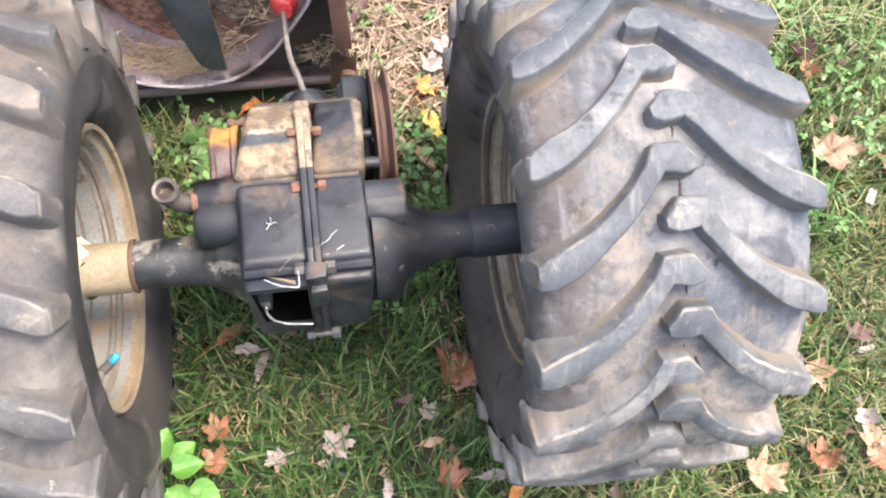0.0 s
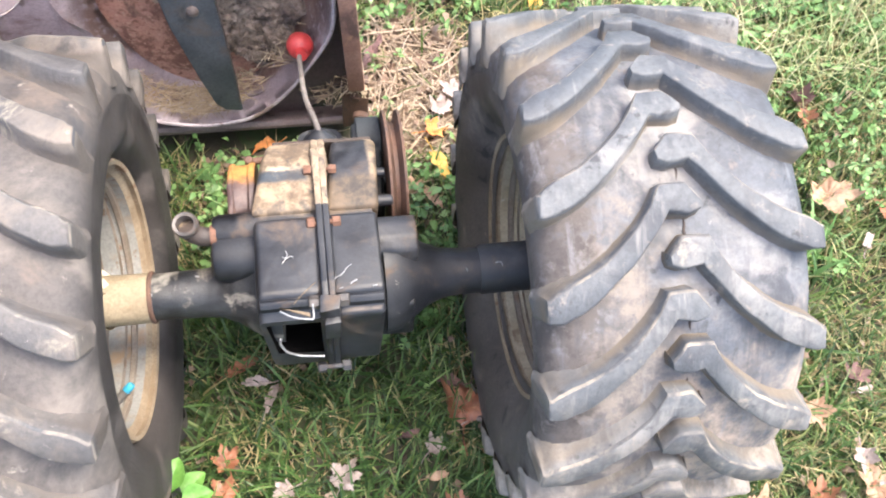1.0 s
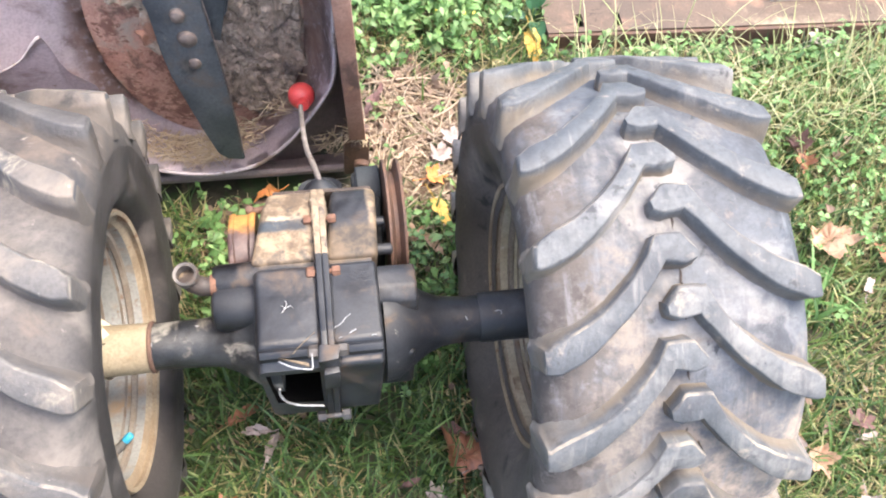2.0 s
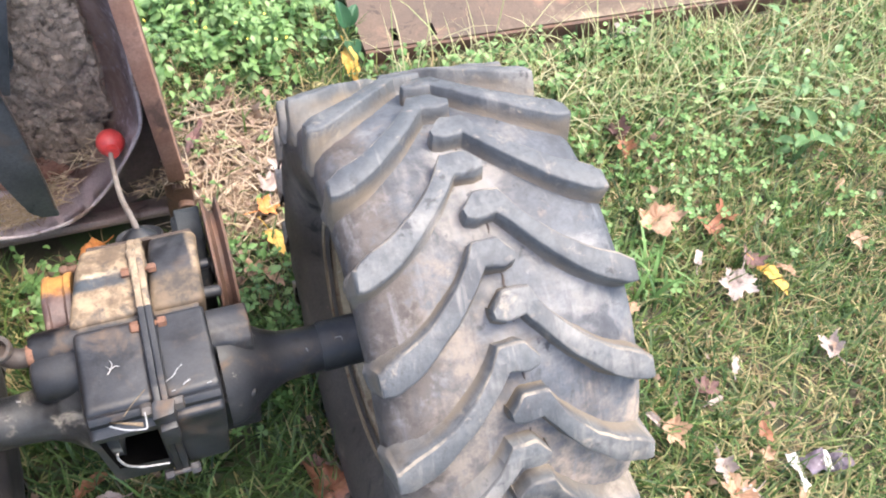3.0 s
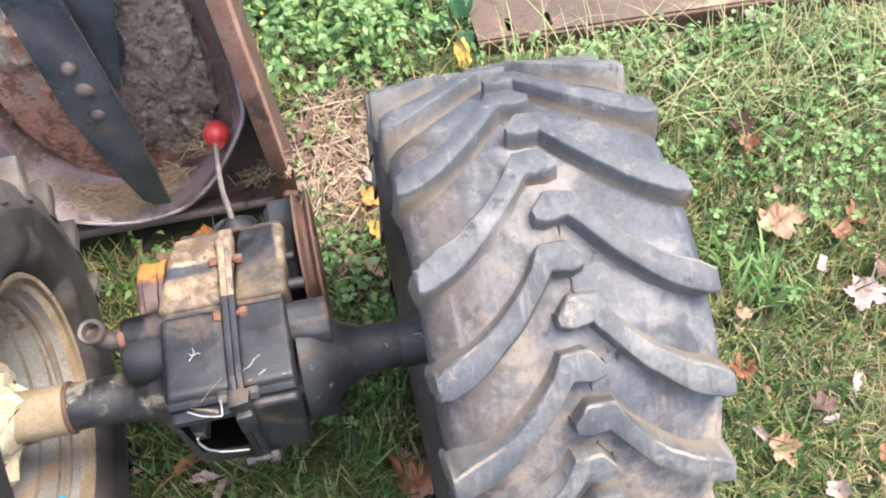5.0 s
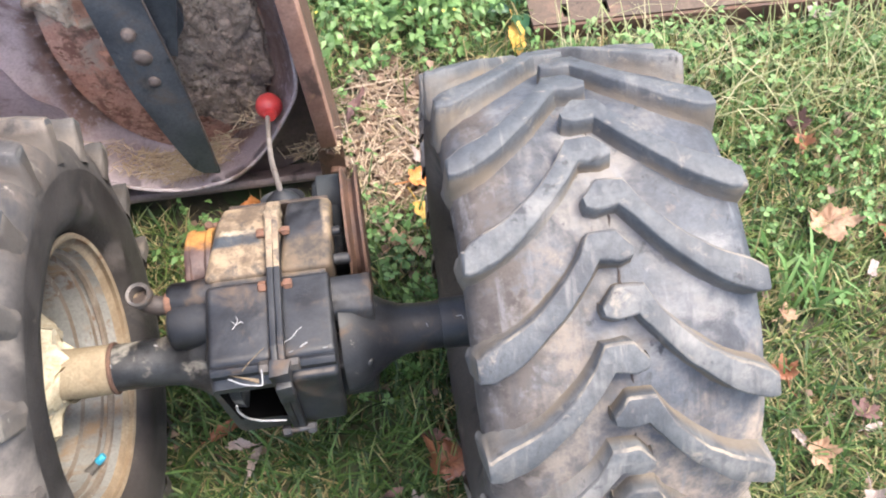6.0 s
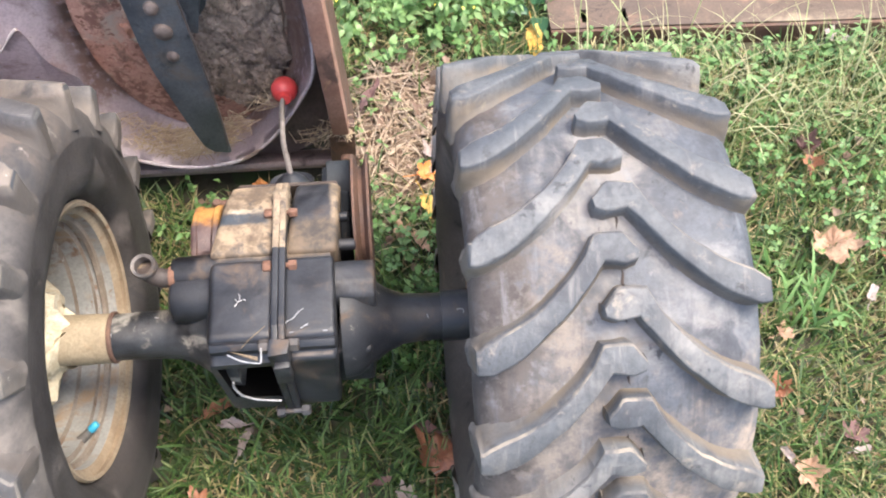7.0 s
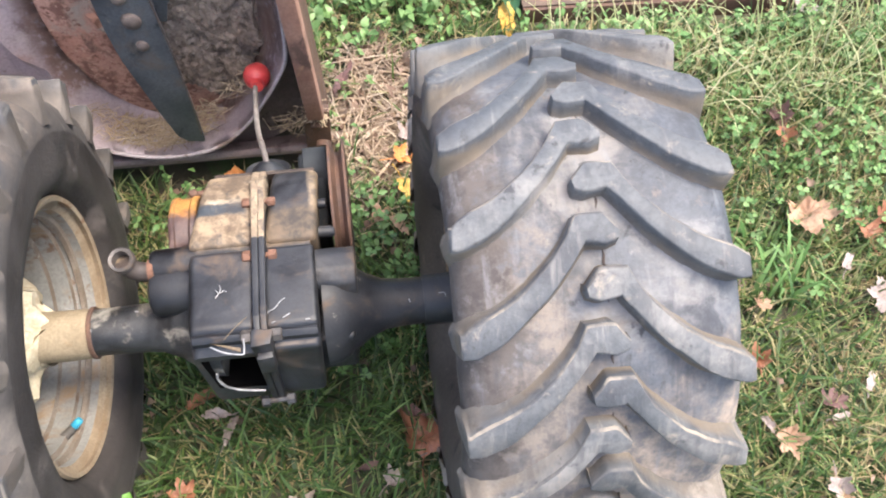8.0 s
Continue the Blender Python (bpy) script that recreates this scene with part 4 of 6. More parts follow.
# right boss
part("shaft_boss", join(prism([(-0.010, 0.336), (-0.005, 0.349), (0.010, 0.357), (0.028, 0.357), (0.041, 0.350), (0.046, 0.338), (0.046, 0.285), (-0.010, 0.285)], 0.055, 0.106, 0.005, 4), block(0.056, 0.098, -0.004, 0.040, 0.275, 0.330, 0.004)), IRON, axle, "black cast shaft boss")
part("web", prism([(0.03, 0.31), (-0.055, 0.31), (-0.06, 0.235), (0.03, 0.235)], 0.055, 0.110, 0.006, 3, lambda y, z, x: x - (0.012 if y < 0 else 0) * (x > 0.08)), IRON, axle, "cast web")

# brake drum on the left
drum = part("brake_drum", roughen(lathe([(-0.078, 0.014), (-0.078, 0.046), (-0.076, 0.0565), (-0.078, 0.058), (-0.083, 0.058), (-0.086, 0.0555), (-0.101, 0.0555), (-0.103, 0.058), (-0.107, 0.058), (-0.109, 0.0565), (-0.109, 0.050), (-0.084, 0.048), (-0.084, 0.014)], (0, 0.105, 0.281), 64, closed=True), 0.0012, 60), RUST_BRIGHT, axle, "orange rusted brake drum with oily side")
part("brake_shaft", rod((-0.07, 0.105, 0.290), (-0.112, 0.105, 0.290), 0.011), STEEL, axle)
part("brake_band", join(rod((-0.040, 0.160, 0.312), (-0.088, 0.154, 0.312), 0.0048), rod((-0.084, 0.155, 0.300), (-0.084, 0.154, 0.320), 0.0055)), RUST, axle, "rusty band bracket")

# belt pulley and its shaft on the right
PX, PY, PZ, PR = 0.0935, 0.139, 0.275, 0.088
pulley = part("belt_pulley", lathe([(-0.011, 0.018), (-0.011, PR - 0.012), (-0.0105, PR), (-0.0075, PR), (-0.0025, PR - 0.016), (0.0025, PR - 0.016), (0.0075, PR), (0.0105, PR), (0.011, PR - 0.012), (0.005, PR - 0.024), (0.005, 0.030), (0.011, 0.026), (0.011, 0.018)], (PX, PY, PZ), 64, closed=True), RUST, axle, "rusty grooved belt pulley")
part("pulley_hub", rod((0.05, PY, PZ), (0.104, PY, PZ), 0.017), IRON, pulley)
part("bearing_housing", join(prism([(0.09, 0.296), (0.150, 0.308), (0.200, 0.312), (0.212, 0.302), (0.212, 0.24), (0.09, 0.24)], 0.044, 0.079, 0.009, 4), rod((0.05, 0.19, 0.285), (0.081, 0.19, 0.285), 0.034, 24), rod((0.060, 0.160, 0.300), (0.060, 0.160, 0.320), 0.006)), TEAL_IRON, axle, "blue-black bearing housing")
part("stud", rod((0.055, 0.075, 0.330), (0.085, 0.075, 0.330), 0.007), IRON, axle)
part("stud", rod((0.050, 0.105, 0.345), (0.078, 0.105, 0.345), 0.006), IRON, axle)
part("rear_plate", roughen(prism([(0.156, 0.342), (0.163, 0.340), (0.168, 0.23), (0.156, 0.23)], -0.054, 0.066, 0.003, 2), 0.002, 45), PLATE_IRON, axle, "brown top cover edge")

# shift lever
boot_at = Vector((0.004, 0.200, 0.292))
boot_dir = Vector((-0.03, 0.50, 0.86)).normalized()
part("lever_boot", turned([(-0.030, 0), (-0.030, 0.022), (-0.008, 0.025), (-0.006, 0.0285), (-0.003, 0.0292), (-0.001, 0.0280), (-0.004, 0.0250), (-0.005, 0.0225), (0.000, 0.0190), (0.004, 0.0140), (0.008, 0.0085), (0.010, 0.0055), (0.010, 0)], boot_at, boot_at + boot_dir, 32), IRON, axle, "dark ringed lever grommet")
lever = part("shift_lever", pipe([(0.004, 0.203, 0.298), (-0.002, 0.235, 0.288), (-0.010, 0.280, 0.266), (-0.014, 0.330, 0.254), (-0.015, 0.376, 0.245), (-0.014, 0.395, 0.240)], 0.0055, 12, 6, (0.0041, 0.0034)), LEVER, axle, "bent steel shift lever")
kd = Vector((-0.05, 0.95, -0.22)).normalized()
bm = bmesh.new()
bmesh.ops.create_uvsphere(bm, u_segments=28, v_segments=18, radius=0.0195)
bmesh.ops.translate(bm, verts=bm.verts, vec=(-0.013, 0.399, 0.239))
part("knob", join(bm, turned([(-0.026, 0), (-0.026, 0.0085), (-0.014, 0.010), (-0.012, 0)], Vector((-0.013, 0.399, 0.239)), Vector((-0.013, 0.399, 0.239)) + kd, 18)), RED, lever, "faded red ball knob")

for ob in axle.children:
    if ob not in made:
        ob.location = (-0.005, 0.004, 0.0025)

# ---------------------------------------------------------------- mower deck, standing on edge
deck = thing("mower_deck", (-0.2, 0.45, 0.0), "rusty mower deck standing on edge, caked underside and blade showing", "mower deck")
deck.scale.z = 1.035
LIP = [(0.016, 0.80), (0.028, 0.55), (0.035, 0.40), (0.032, 0.299), (0.005, 0.235), (-0.034, 0.167), (-0.082, 0.116), (-0.131, 0.093), (-0.186, 0.087), (-0.236, 0.100), (-0.290, 0.130), (-0.370, 0.185), (-0.435, 0.27), (-0.480, 0.40), (-0.500, 0.55), (-0.50, 0.80)]
lip = spline([(x, 0.385, z) for x, z in LIP], 6)
FLOOR_C, FLOOR_A, FLOOR_B = (-0.152, 0.320), 0.146, 0.235


def floor_point(p):
    a = math.atan2((p.z - FLOOR_C[1]) / FLOOR_B, (p.x - FLOOR_C[0]) / FLOOR_A)
    z = FLOOR_C[1] + FLOOR_B * math.sin(a)
    return Vector((FLOOR_C[0] + FLOOR_A * math.cos(a), 0.470, z if p.z < 0.6 else p.z))


bm = bmesh.new()
rings = []
for p in lip:
    q = floor_point(p)
    row = []
    for k in range(9):
        t = k / 8
        v = p.lerp(q, t)
        v.y = 0.385 + 0.085 * math.sin(t * math.pi / 2) ** 0.9
        row.append(bm.verts.new(v))
    rings.append(row)
for a, b in zip(rings, rings[1:]):
    for k in range(8):
        bm.faces.new((a[k], a[k + 1], b[k + 1], b[k]))
roughen(bm, 0.004, 14)
bmesh.ops.solidify(bm, geom=list(bm.faces), thickness=-0.004)
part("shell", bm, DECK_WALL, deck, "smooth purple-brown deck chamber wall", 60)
# rolled lip
def dented(p):
    return p + Vector([noise.noise(p * 14 + Vector((0.0, k * 9.1, 3.3))) for k in range(3)]) * 0.004


part("rolled_lip", pipe([dented(p) + Vector((0, -0.001, 0)) for p in lip], 0.0030, 8, 1), LIP_EDGE, deck, "rolled lip of the chamber with bare edge")
# muddy floor of the chamber
bm = bmesh.new()
prev = None
for k in range(25):
    t = k / 24
    ring = []
    for i in range(72):
        a = 2 * math.pi * i / 72
        x, z = FLOOR_C[0] + FLOOR_A * 1.03 * t * math.cos(a), FLOOR_C[1] + FLOOR_B * 1.03 * t * math.sin(a)
        if z > FLOOR_C[1]:
            z = FLOOR_C[1] + (z - FLOOR_C[1]) * 2.0
        ring.append(bm.verts.new((x, 0.4685 - 0.005 * (1 - t ** 6) * noise.fractal(Vector((x * 25, z * 25, 1)), 0.8, 2.0, 4) + 0.004 * smooth_step(0.82, 1.0, t + 0.10 * noise.noise(Vector((x * 30, z * 30, 4)))), z)) if k else None)
    if k == 1:
        bm.faces.new(ring)
    elif prev and k > 1:
        for i in range(72):
            bm.faces.new((prev[i], ring[i], ring[(i + 1) % 72], prev[(i + 1) % 72]))
    prev = ring if k else None
part("chamber_floor", bm, DECK_RUST, deck, "scaled orange rust on the chamber floor", 60)
# dried mud cake
bm = bmesh.new()
N1, N2 = 96, 190
gv = []
for j in range(N2 + 1):
    row = []
    for i in range(N1 + 1):
        x, z = -0.160 + 0.165 * i / N1, 0.115 + 0.50 * j / N2
        e = ((x + 0.078) / 0.073) ** 2 + (max(0, 0.25 - z) / 0.118) ** 2
        edge = e + 0.30 * noise.noise(Vector((x * 26, z * 26, 5))) + 0.12 * noise.noise(Vector((x * 80, z * 80, 5)))
        t = 1 - smooth_step(0.84, 0.97, edge)
        far = noise.voronoi(Vector((x * 13 + 0.5 * noise.noise(Vector((x * 30, z * 30, 0))), z * 13 + 0.5 * noise.noise(Vector((x * 30, z * 30, 8))), 7)))[0]
        crack = 1 - smooth_step(0.01, 0.07, far[1] - far[0])
        h = t * (0.009 + 0.005 * noise.fractal(Vector((x * 14, z * 14, 7)), 0.9, 2.1, 3) + 0.0034 * noise.fractal(Vector((x * 85, z * 85, 3)), 0.35, 2.1, 5) - 0.0030 * crack) - (1 - t) * 0.012
        row.append(bm.verts.new((x, 0.466 - h, z)))
    gv.append(row)
for j in range(N2):
    for i in range(N1):
        bm.faces.new((gv[j][i], gv[j][i + 1], gv[j + 1][i + 1], gv[j + 1][i]))
part("mud_cake", bm, MUD, deck, "cracked brown dried mud cake", 50)
bm = bmesh.new()
gv = []
for j in range(121):
    row = []
    for i in range(61):
        x, z = -0.325 + 0.175 * i / 60, 0.135 + 0.56 * j / 120
        side = -0.178 - 0.052 * smooth_step(0.17, 0.31, z) - 0.062 * smooth_step(0.33, 0.41, z)
        t = smooth_step(-0.006, 0.010, x - side + 0.02 * noise.noise(Vector((x * 28, z * 28, 2))) + 0.008 * noise.noise(Vector((x * 90, z * 90, 2)))) * (1 - smooth_step(-0.185, -0.165, x))
        h = t * (0.006 + 0.006 * noise.fractal(Vector((x * 55, z * 30, 3)), 0.55, 2.1, 6)) - (1 - t) * 0.01
        row.append(bm.verts.new((x, 0.466 - h, z)))
    gv.append(row)
for j in range(120):
    for i in range(60):
        bm.faces.new((gv[j][i], gv[j][i + 1], gv[j + 1][i + 1], gv[j + 1][i]))
part("mud_cake", bm, MUD_PALE, deck, "pale dried mud at the chamber side", 50)
# outer plates: back, side strip, bottom skirt, corner
part("back_plate", prism([(0.500, 0.01), (0.506, 0.01), (0.506, 0.80), (0.500, 0.80)], -0.76, 0.064, 0.001, 1, lambda y, z, x: x - 0.06 * (z - 0.18)), DECK, deck)
bm = bmesh.new()
rows = []
for p in lip[6:66]:
    if p.z > 0.30 or p.x > 0.02:
        q = Vector((0.064 - 0.06 * (p.z - 0.18), 0.430, p.z))
    else:
        t = min(max((p.x + 0.05) / 0.07, 0), 1)
        q = Vector((p.x + (0.068 - p.x) * t, 0.430, 0.045 + (p.z - 0.045) * 0.6 * t))
    rows.append([bm.verts.new(v) for v in (Vector((p.x, 0.420, p.z)), Vector((p.x, 0.420, p.z)).lerp(q, 0.5) + Vector((0, 0.006, 0)), q)])
for a, b in zip(rows, rows[1:]):
    for k in range(2):
        bm.faces.new((a[k], a[k + 1], b[k + 1], b[k]))
bmesh.ops.solidify(bm, geom=list(bm.faces), thickness=0.003)
part("corner_plate", bm, SKIRT, deck, "dark rusty plate behind the lip")
part("side_strip", roughen(prism([(0.352, 0.185), (0.384, 0.178), (0.384, 0.80), (0.352, 0.80)], 0.047, 0.072, 0.003, 2, lambda y, z, x: x - 0.06 * (z - 0.18)), 0.002, 30), STRIP, deck, "rusty brown edge strip")
part("side_plate", prism([(0.384, 0.06), (0.506, 0.06), (0.506, 0.80), (0.384, 0.80)], 0.062, 0.067, 0.001, 1, lambda y, z, x: x - 0.06 * (z - 0.18)), RUST, deck)
part("bottom_skirt", roughen(prism([(0.396, 0.060), (0.400, 0.048), (0.440, 0.030), (0.440, 0.046), (0.406, 0.066), (0.400, 0.068)], -0.74, 0.070, 0.003, 2), 0.003, 20), SKIRT, deck, "bent lower skirt of the deck")
part("corner_gusset", roughen(join(block(0.038, 0.078, 0.372, 0.392, 0.075, 0.178, 0.004), rod((0.064, 0.374, 0.105), (0.064, 0.362, 0.105), 0.011), rod((0.058, 0.374, 0.15), (0.058, 0.364, 0.15), 0.008)), 0.003, 40), RUST, deck, "rusted corner bracket with bolts")
TAB = spline([(-0.56, 0.372, 0.285), (-0.47, 0.372, 0.312), (-0.418, 0.372, 0.334), (-0.385, 0.372, 0.349), (-0.362, 0.372, 0.364), (-0.344, 0.373, 0.385), (-0.329, 0.374, 0.399), (-0.324, 0.376, 0.386), (-0.320, 0.380, 0.353), (-0.312, 0.385, 0.322), (-0.290, 0.391, 0.290)], 5)
bm = bmesh.new()
rows = []
for p in TAB:
    rows.append([bm.verts.new(v) for v in (p, p + Vector((0.001, 0.004, -0.02)), Vector((p.x, 0.385, p.z - 0.10)), Vector((p.x, 0.388, 0.12)))])
for a, b in zip(rows, rows[1:]):
    for k in range(3):
        bm.faces.new((a[k], a[k + 1], b[k + 1], b[k]))
bmesh.ops.solidify(bm, geom=list(bm.faces), thickness=0.003)
tab = part("bent_tab", roughen(bm, 0.0012, 30), DECK, deck, "bent sheet flange with a bright edge", 60)
peak = [p for p in TAB if -0.347 < p.x < -0.3275 and p.y < 0.376]
part("tab_edge", pipe(peak, 0.0022, 8, 1), TAB_EDGE, tab, "bare bright folded edge")
part("tab_edge", pipe([p for p in TAB if -0.44 < p.x <= -0.344], 0.0011, 6, 1), TAB_EDGE, tab, "thin bare edge")
# blade with bolts on its spindle
BLADE_OUT = [(-0.112, 0.130), (-0.137, 0.134), (-0.149, 0.148), (-0.165, 0.205), (-0.188, 0.300), (-0.193, 0.35), (-0.198, 0.49), (-0.200, 0.66), (-0.140, 0.66), (-0.130, 0.49), (-0.121, 0.35), (-0.117, 0.27), (-0.113, 0.20)]
bm = bmesh.new()
va = [bm.verts.new((x, 0.386 - 0.012 * smooth_step(0.30, 0.14, z), z)) for x, z in BLADE_OUT]
vb = [bm.verts.new((x, 0.393 - 0.012 * smooth_step(0.30, 0.14, z), z)) for x, z in BLADE_OUT]
bm.faces.new(va), bm.faces.new(list(reversed(vb)))
for i in range(len(va)):
    j = (i + 1) % len(va)
    bm.faces.new((va[i], vb[i], vb[j], va[j]))
bmesh.ops.recalc_face_normals(bm, faces=bm.faces)
bmesh.ops.bevel(bm, geom=list(bm.edges), offset=0.0018, segments=2, affect="EDGES", clamp_overlap=True)
blade = part("blade", bm, BLADE, deck, "long blue-black mower blade")
part("worn_edge", pipe([(x, 0.3855 - 0.012 * smooth_step(0.30, 0.14, z), z) for x, z in ((-0.1135, 0.150), (-0.1135, 0.20), (-0.1170, 0.27), (-0.1210, 0.35), (-0.1300, 0.49))], 0.0013, 6, 4), BOLT_GREY, blade, "bare worn cutting edge")
for x, z, r in ((-0.160, 0.414, 0.0088), (-0.154, 0.375, 0.0122), (-0.152, 0.332, 0.0086)):
    part("blade_bolt", turned([(0, 0), (0, r * 1.15), (0.002, r * 1.15), (0.003, r), (0.008, r * 0.95), (0.011, r * 0.6), (0.012, 0)], (x, 0.387, z), (x, 0.370, z), 20), BOLT_GREY, blade, "rounded grey-brown bolt head")
part("spindle", join(rod((-0.156, 0.394, 0.384), (-0.156, 0.466, 0.384), 0.032), rod((-0.156, 0.44, 0.384), (-0.156, 0.466, 0.384), 0.055)), BLADE, deck, "dark blade spindle")
bm = block(-0.030, 0.030, 0.400, 0.408, -0.02, 0.30, 0.002)
bm.transform(Matrix.Translation((-0.140, 0, 0.378)) @ Matrix.Rotation(radians(14), 4, "Y"))
part("stiffener_bar", bm, BLADE, deck, "dark bar behind the blade")


# ---------------------------------------------------------------- old ramp in the grass
ramp_th = thing("steel_ramp", (0.44, 0.66, 0.0), "rusty brown steel ramp lying in tall grass", "ramp")


def ramp_top():
    bm = bmesh.new()
    xs = [0.0, 0.060, 0.073, 0.136, 0.147, 1.9]
    ys = [0.0, 0.012, 0.045, 0.24]
    slots = {(1, 1), (3, 1)}
    vt = {}
    for z in (0.038, 0.030):
        for i, x in enumerate(xs):
            for j, y in enumerate(ys):
                vt[(i, j, z)] = bm.verts.new((0.442 + x, 0.693 + y - 0.02 * x, z + 0.003 * noise.noise(Vector((x * 3, y * 3, 0)))))
    for i in range(len(xs) - 1):
        for j in range(len(ys) - 1):
            if (i, j) in slots:
                for a, b in (((i, j), (i + 1, j)), ((i + 1, j), (i + 1, j + 1)), ((i + 1, j + 1), (i, j + 1)), ((i, j + 1), (i, j))):
                    bm.faces.new((vt[(*a, 0.038)], vt[(*b, 0.038)], vt[(*b, 0.030)], vt[(*a, 0.030)]))
                continue
            for z in (0.038, 0.030):
                bm.faces.new((vt[(i, j, z)], vt[(i + 1, j, z)], vt[(i + 1, j + 1, z)], vt[(i, j + 1, z)]))
    for i in range(len(xs) - 1):
        for j in (0, len(ys) - 1):
            bm.faces.new((vt[(i, j, 0.038)], vt[(i + 1, j, 0.038)], vt[(i + 1, j, 0.030)], vt[(i, j, 0.030)]))
    for j in range(len(ys) - 1):
        for i in (0, len(xs) - 1):
            bm.faces.new((vt[(i, j, 0.038)], vt[(i, j + 1, 0.038)], vt[(i, j + 1, 0.030)], vt[(i, j, 0.030)]))
    return bm


part("ramp_plate", ramp_top(), PLANK, ramp_th, "flat plate with slots")
bm = block(0.442, 2.29, 0.685, 0.6925, -0.012, 0.0365, 0.002)
for v in bm.verts:
    v.co.y -= 0.02 * (v.co.x - 0.442)
part("ramp_lip", roughen(bm, 0.002, 8), RUST, ramp_th, "folded front lip in shade")
bm = block(0.90, 2.29, 0.745, 0.770, 0.036, 0.062, 0.003)
part("ramp_rail", roughen(bm, 0.002, 8), RAIL, ramp_th, "pale grey rail")


# ---------------------------------------------------------------- plants and litter
rng = np.random.default_rng(7)


def blocked(x, y, margin=0.0):
    """Where no grass grows: under the tyres, the deck and the ramp."""
    m = margin
    tyre_a = (np.abs(x - 0.321) < 0.124 + m) & (np.abs(y) < 0.115 + m)
    tyre_b = (np.abs(x + 0.350) < 0.124 + m) & (np.abs(y) < 0.115 + m)
    plate = (x > -0.76) & (x < 0.075) & (y > 0.385 - m) & (y < 0.51 + m)
    plank = (x > 0.435) & (x < 2.3) & (y > 0.66 - 0.02 * (x - 0.39) - m) & (y < 0.9)
    return tyre_a | tyre_b | plate | plank


def heights(x, y):
    return np.array([ground_height(a, b) for a, b in zip(x, y)])


def blades(name, n, box, length, width, droop, lean, material, label, category, accept=None, lift=0.0, z0=0.0, heading=None):
    """Many tapered, bent blades in one mesh."""
    x = rng.uniform(box[0], box[1], n)
    y = rng.uniform(box[2], box[3], n)
    keep = ~blocked(x, y)
    if accept is not None:
        keep &= rng.uniform(0, 1, n) < accept(x, y)
    x, y = x[keep], y[keep]
    n = len(x)
    L = rng.uniform(*length, n) * rng.uniform(0.7, 1.15, n)
    w = rng.uniform(*width, n)
    az = rng.uniform(0, 2 * np.pi, n)
    tilt = np.abs(rng.normal(0, lean, n)) + 0.08
    bend = rng.uniform(*droop, n)
    z = heights(x, y) + z0 + rng.uniform(0, lift, n) if lift else heights(x, y) + z0
    dx, dy = np.cos(az), np.sin(az)
    tw = rng.uniform(-0.6, 0.6, n)
    sx, sy = -np.sin(az + tw), np.cos(az + tw)
    px, py, pz, ang = x.copy(), y.copy(), z.copy(), tilt.copy()
    verts = np.zeros((n, 9, 3))
    steps = 4
    for k in range(steps + 1):
        f = [0.75, 1.0, 0.85, 0.55, 0.0][k]
        if k < steps:
            verts[:, 2 * k] = np.stack([px - sx * w * f / 2, py - sy * w * f / 2, pz], 1)
            verts[:, 2 * k + 1] = np.stack([px + sx * w * f / 2, py + sy * w * f / 2, pz], 1)
        else:
            verts[:, 8] = np.stack([px, py, pz], 1)
        px = px + dx * np.sin(ang) * L / steps
        py = py + dy * np.sin(ang) * L / steps
        pz = np.maximum(pz + np.cos(ang) * L / steps, z + 0.002)
        ang = ang + bend / steps
    base = (np.arange(n) * 9)[:, None]
    quads = np.concatenate([base + np.array([[0, 1, 3, 2]]), base + np.array([[2, 3, 5, 4]]), base + np.array([[4, 5, 7, 6]])])
    tris = base + np.array([[6, 7, 8]])
    me = bpy.data.meshes.new(name)
    me.from_pydata(verts.reshape(-1, 3).tolist(), [], quads.tolist() + tris.tolist())
    me.polygons.foreach_set("use_smooth", [True] * len(me.polygons))
    me.materials.append(material)
    return tagged(new(name, me), label, category, kind="stuff")


def patch(x, y, scale, seed):
    return np.array([noise.noise(Vector((a * scale, b * scale, seed))) for a, b in zip(x, y)])


def straw_zone(x, y):
    """The bare, straw-strewn spot behind the gearbox, between deck and tyre."""
    d = np.hypot((x - 0.165) / 0.13, (y - 0.50) / 0.17)
    return np.clip(2.0 - 1.5 * d + 0.5 * patch(x, y, 12.0, 17.0), 0, 1)


def weed_zone(x, y):
    d = np.hypot((x - 0.20) / 0.27, (y - 0.86) / 0.20)
    return np.clip(1.6 - 1.35 * d, 0, 1)


def inner(x, y):
    """1 inside the dense lawn round the machine, fading out unevenly at its border."""
    d = np.minimum(np.minimum(x + 0.85, 1.70 - x), np.minimum(y + 0.62, 1.05 - y))
    return np.clip(d / 0.22 + 0.9 * patch(x, y, 3.0, 41.0), 0, 1)


def gap_zone(x, y):
    """Thin growth under the skirt of the deck."""
    return np.clip((0.10 - np.abs(x + 0.08)) / 0.04 + 0.5, 0, 1) * np.clip((y - 0.25) / 0.05, 0, 1) * np.clip((0.62 - y) / 0.03, 0, 1)


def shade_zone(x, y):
    """The spot between the tyres: the grass grows long, and shade is put into its colour."""
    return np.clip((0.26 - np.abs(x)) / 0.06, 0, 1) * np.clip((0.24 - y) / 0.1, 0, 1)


def tall_zone(x, y):
    a = np.clip((y - 0.36 + 0.10 * np.clip(x - 0.75, 0, 1)) / 0.12, 0, 1) * np.clip((x - 0.42) / 0.1, 0, 1)
    return a * np.clip((1.0 - y) / 0.15, 0, 1) * (1 - 0.6 * np.clip((y - 0.60 + 0.02 * (x - 0.44)) / 0.05, 0, 1))


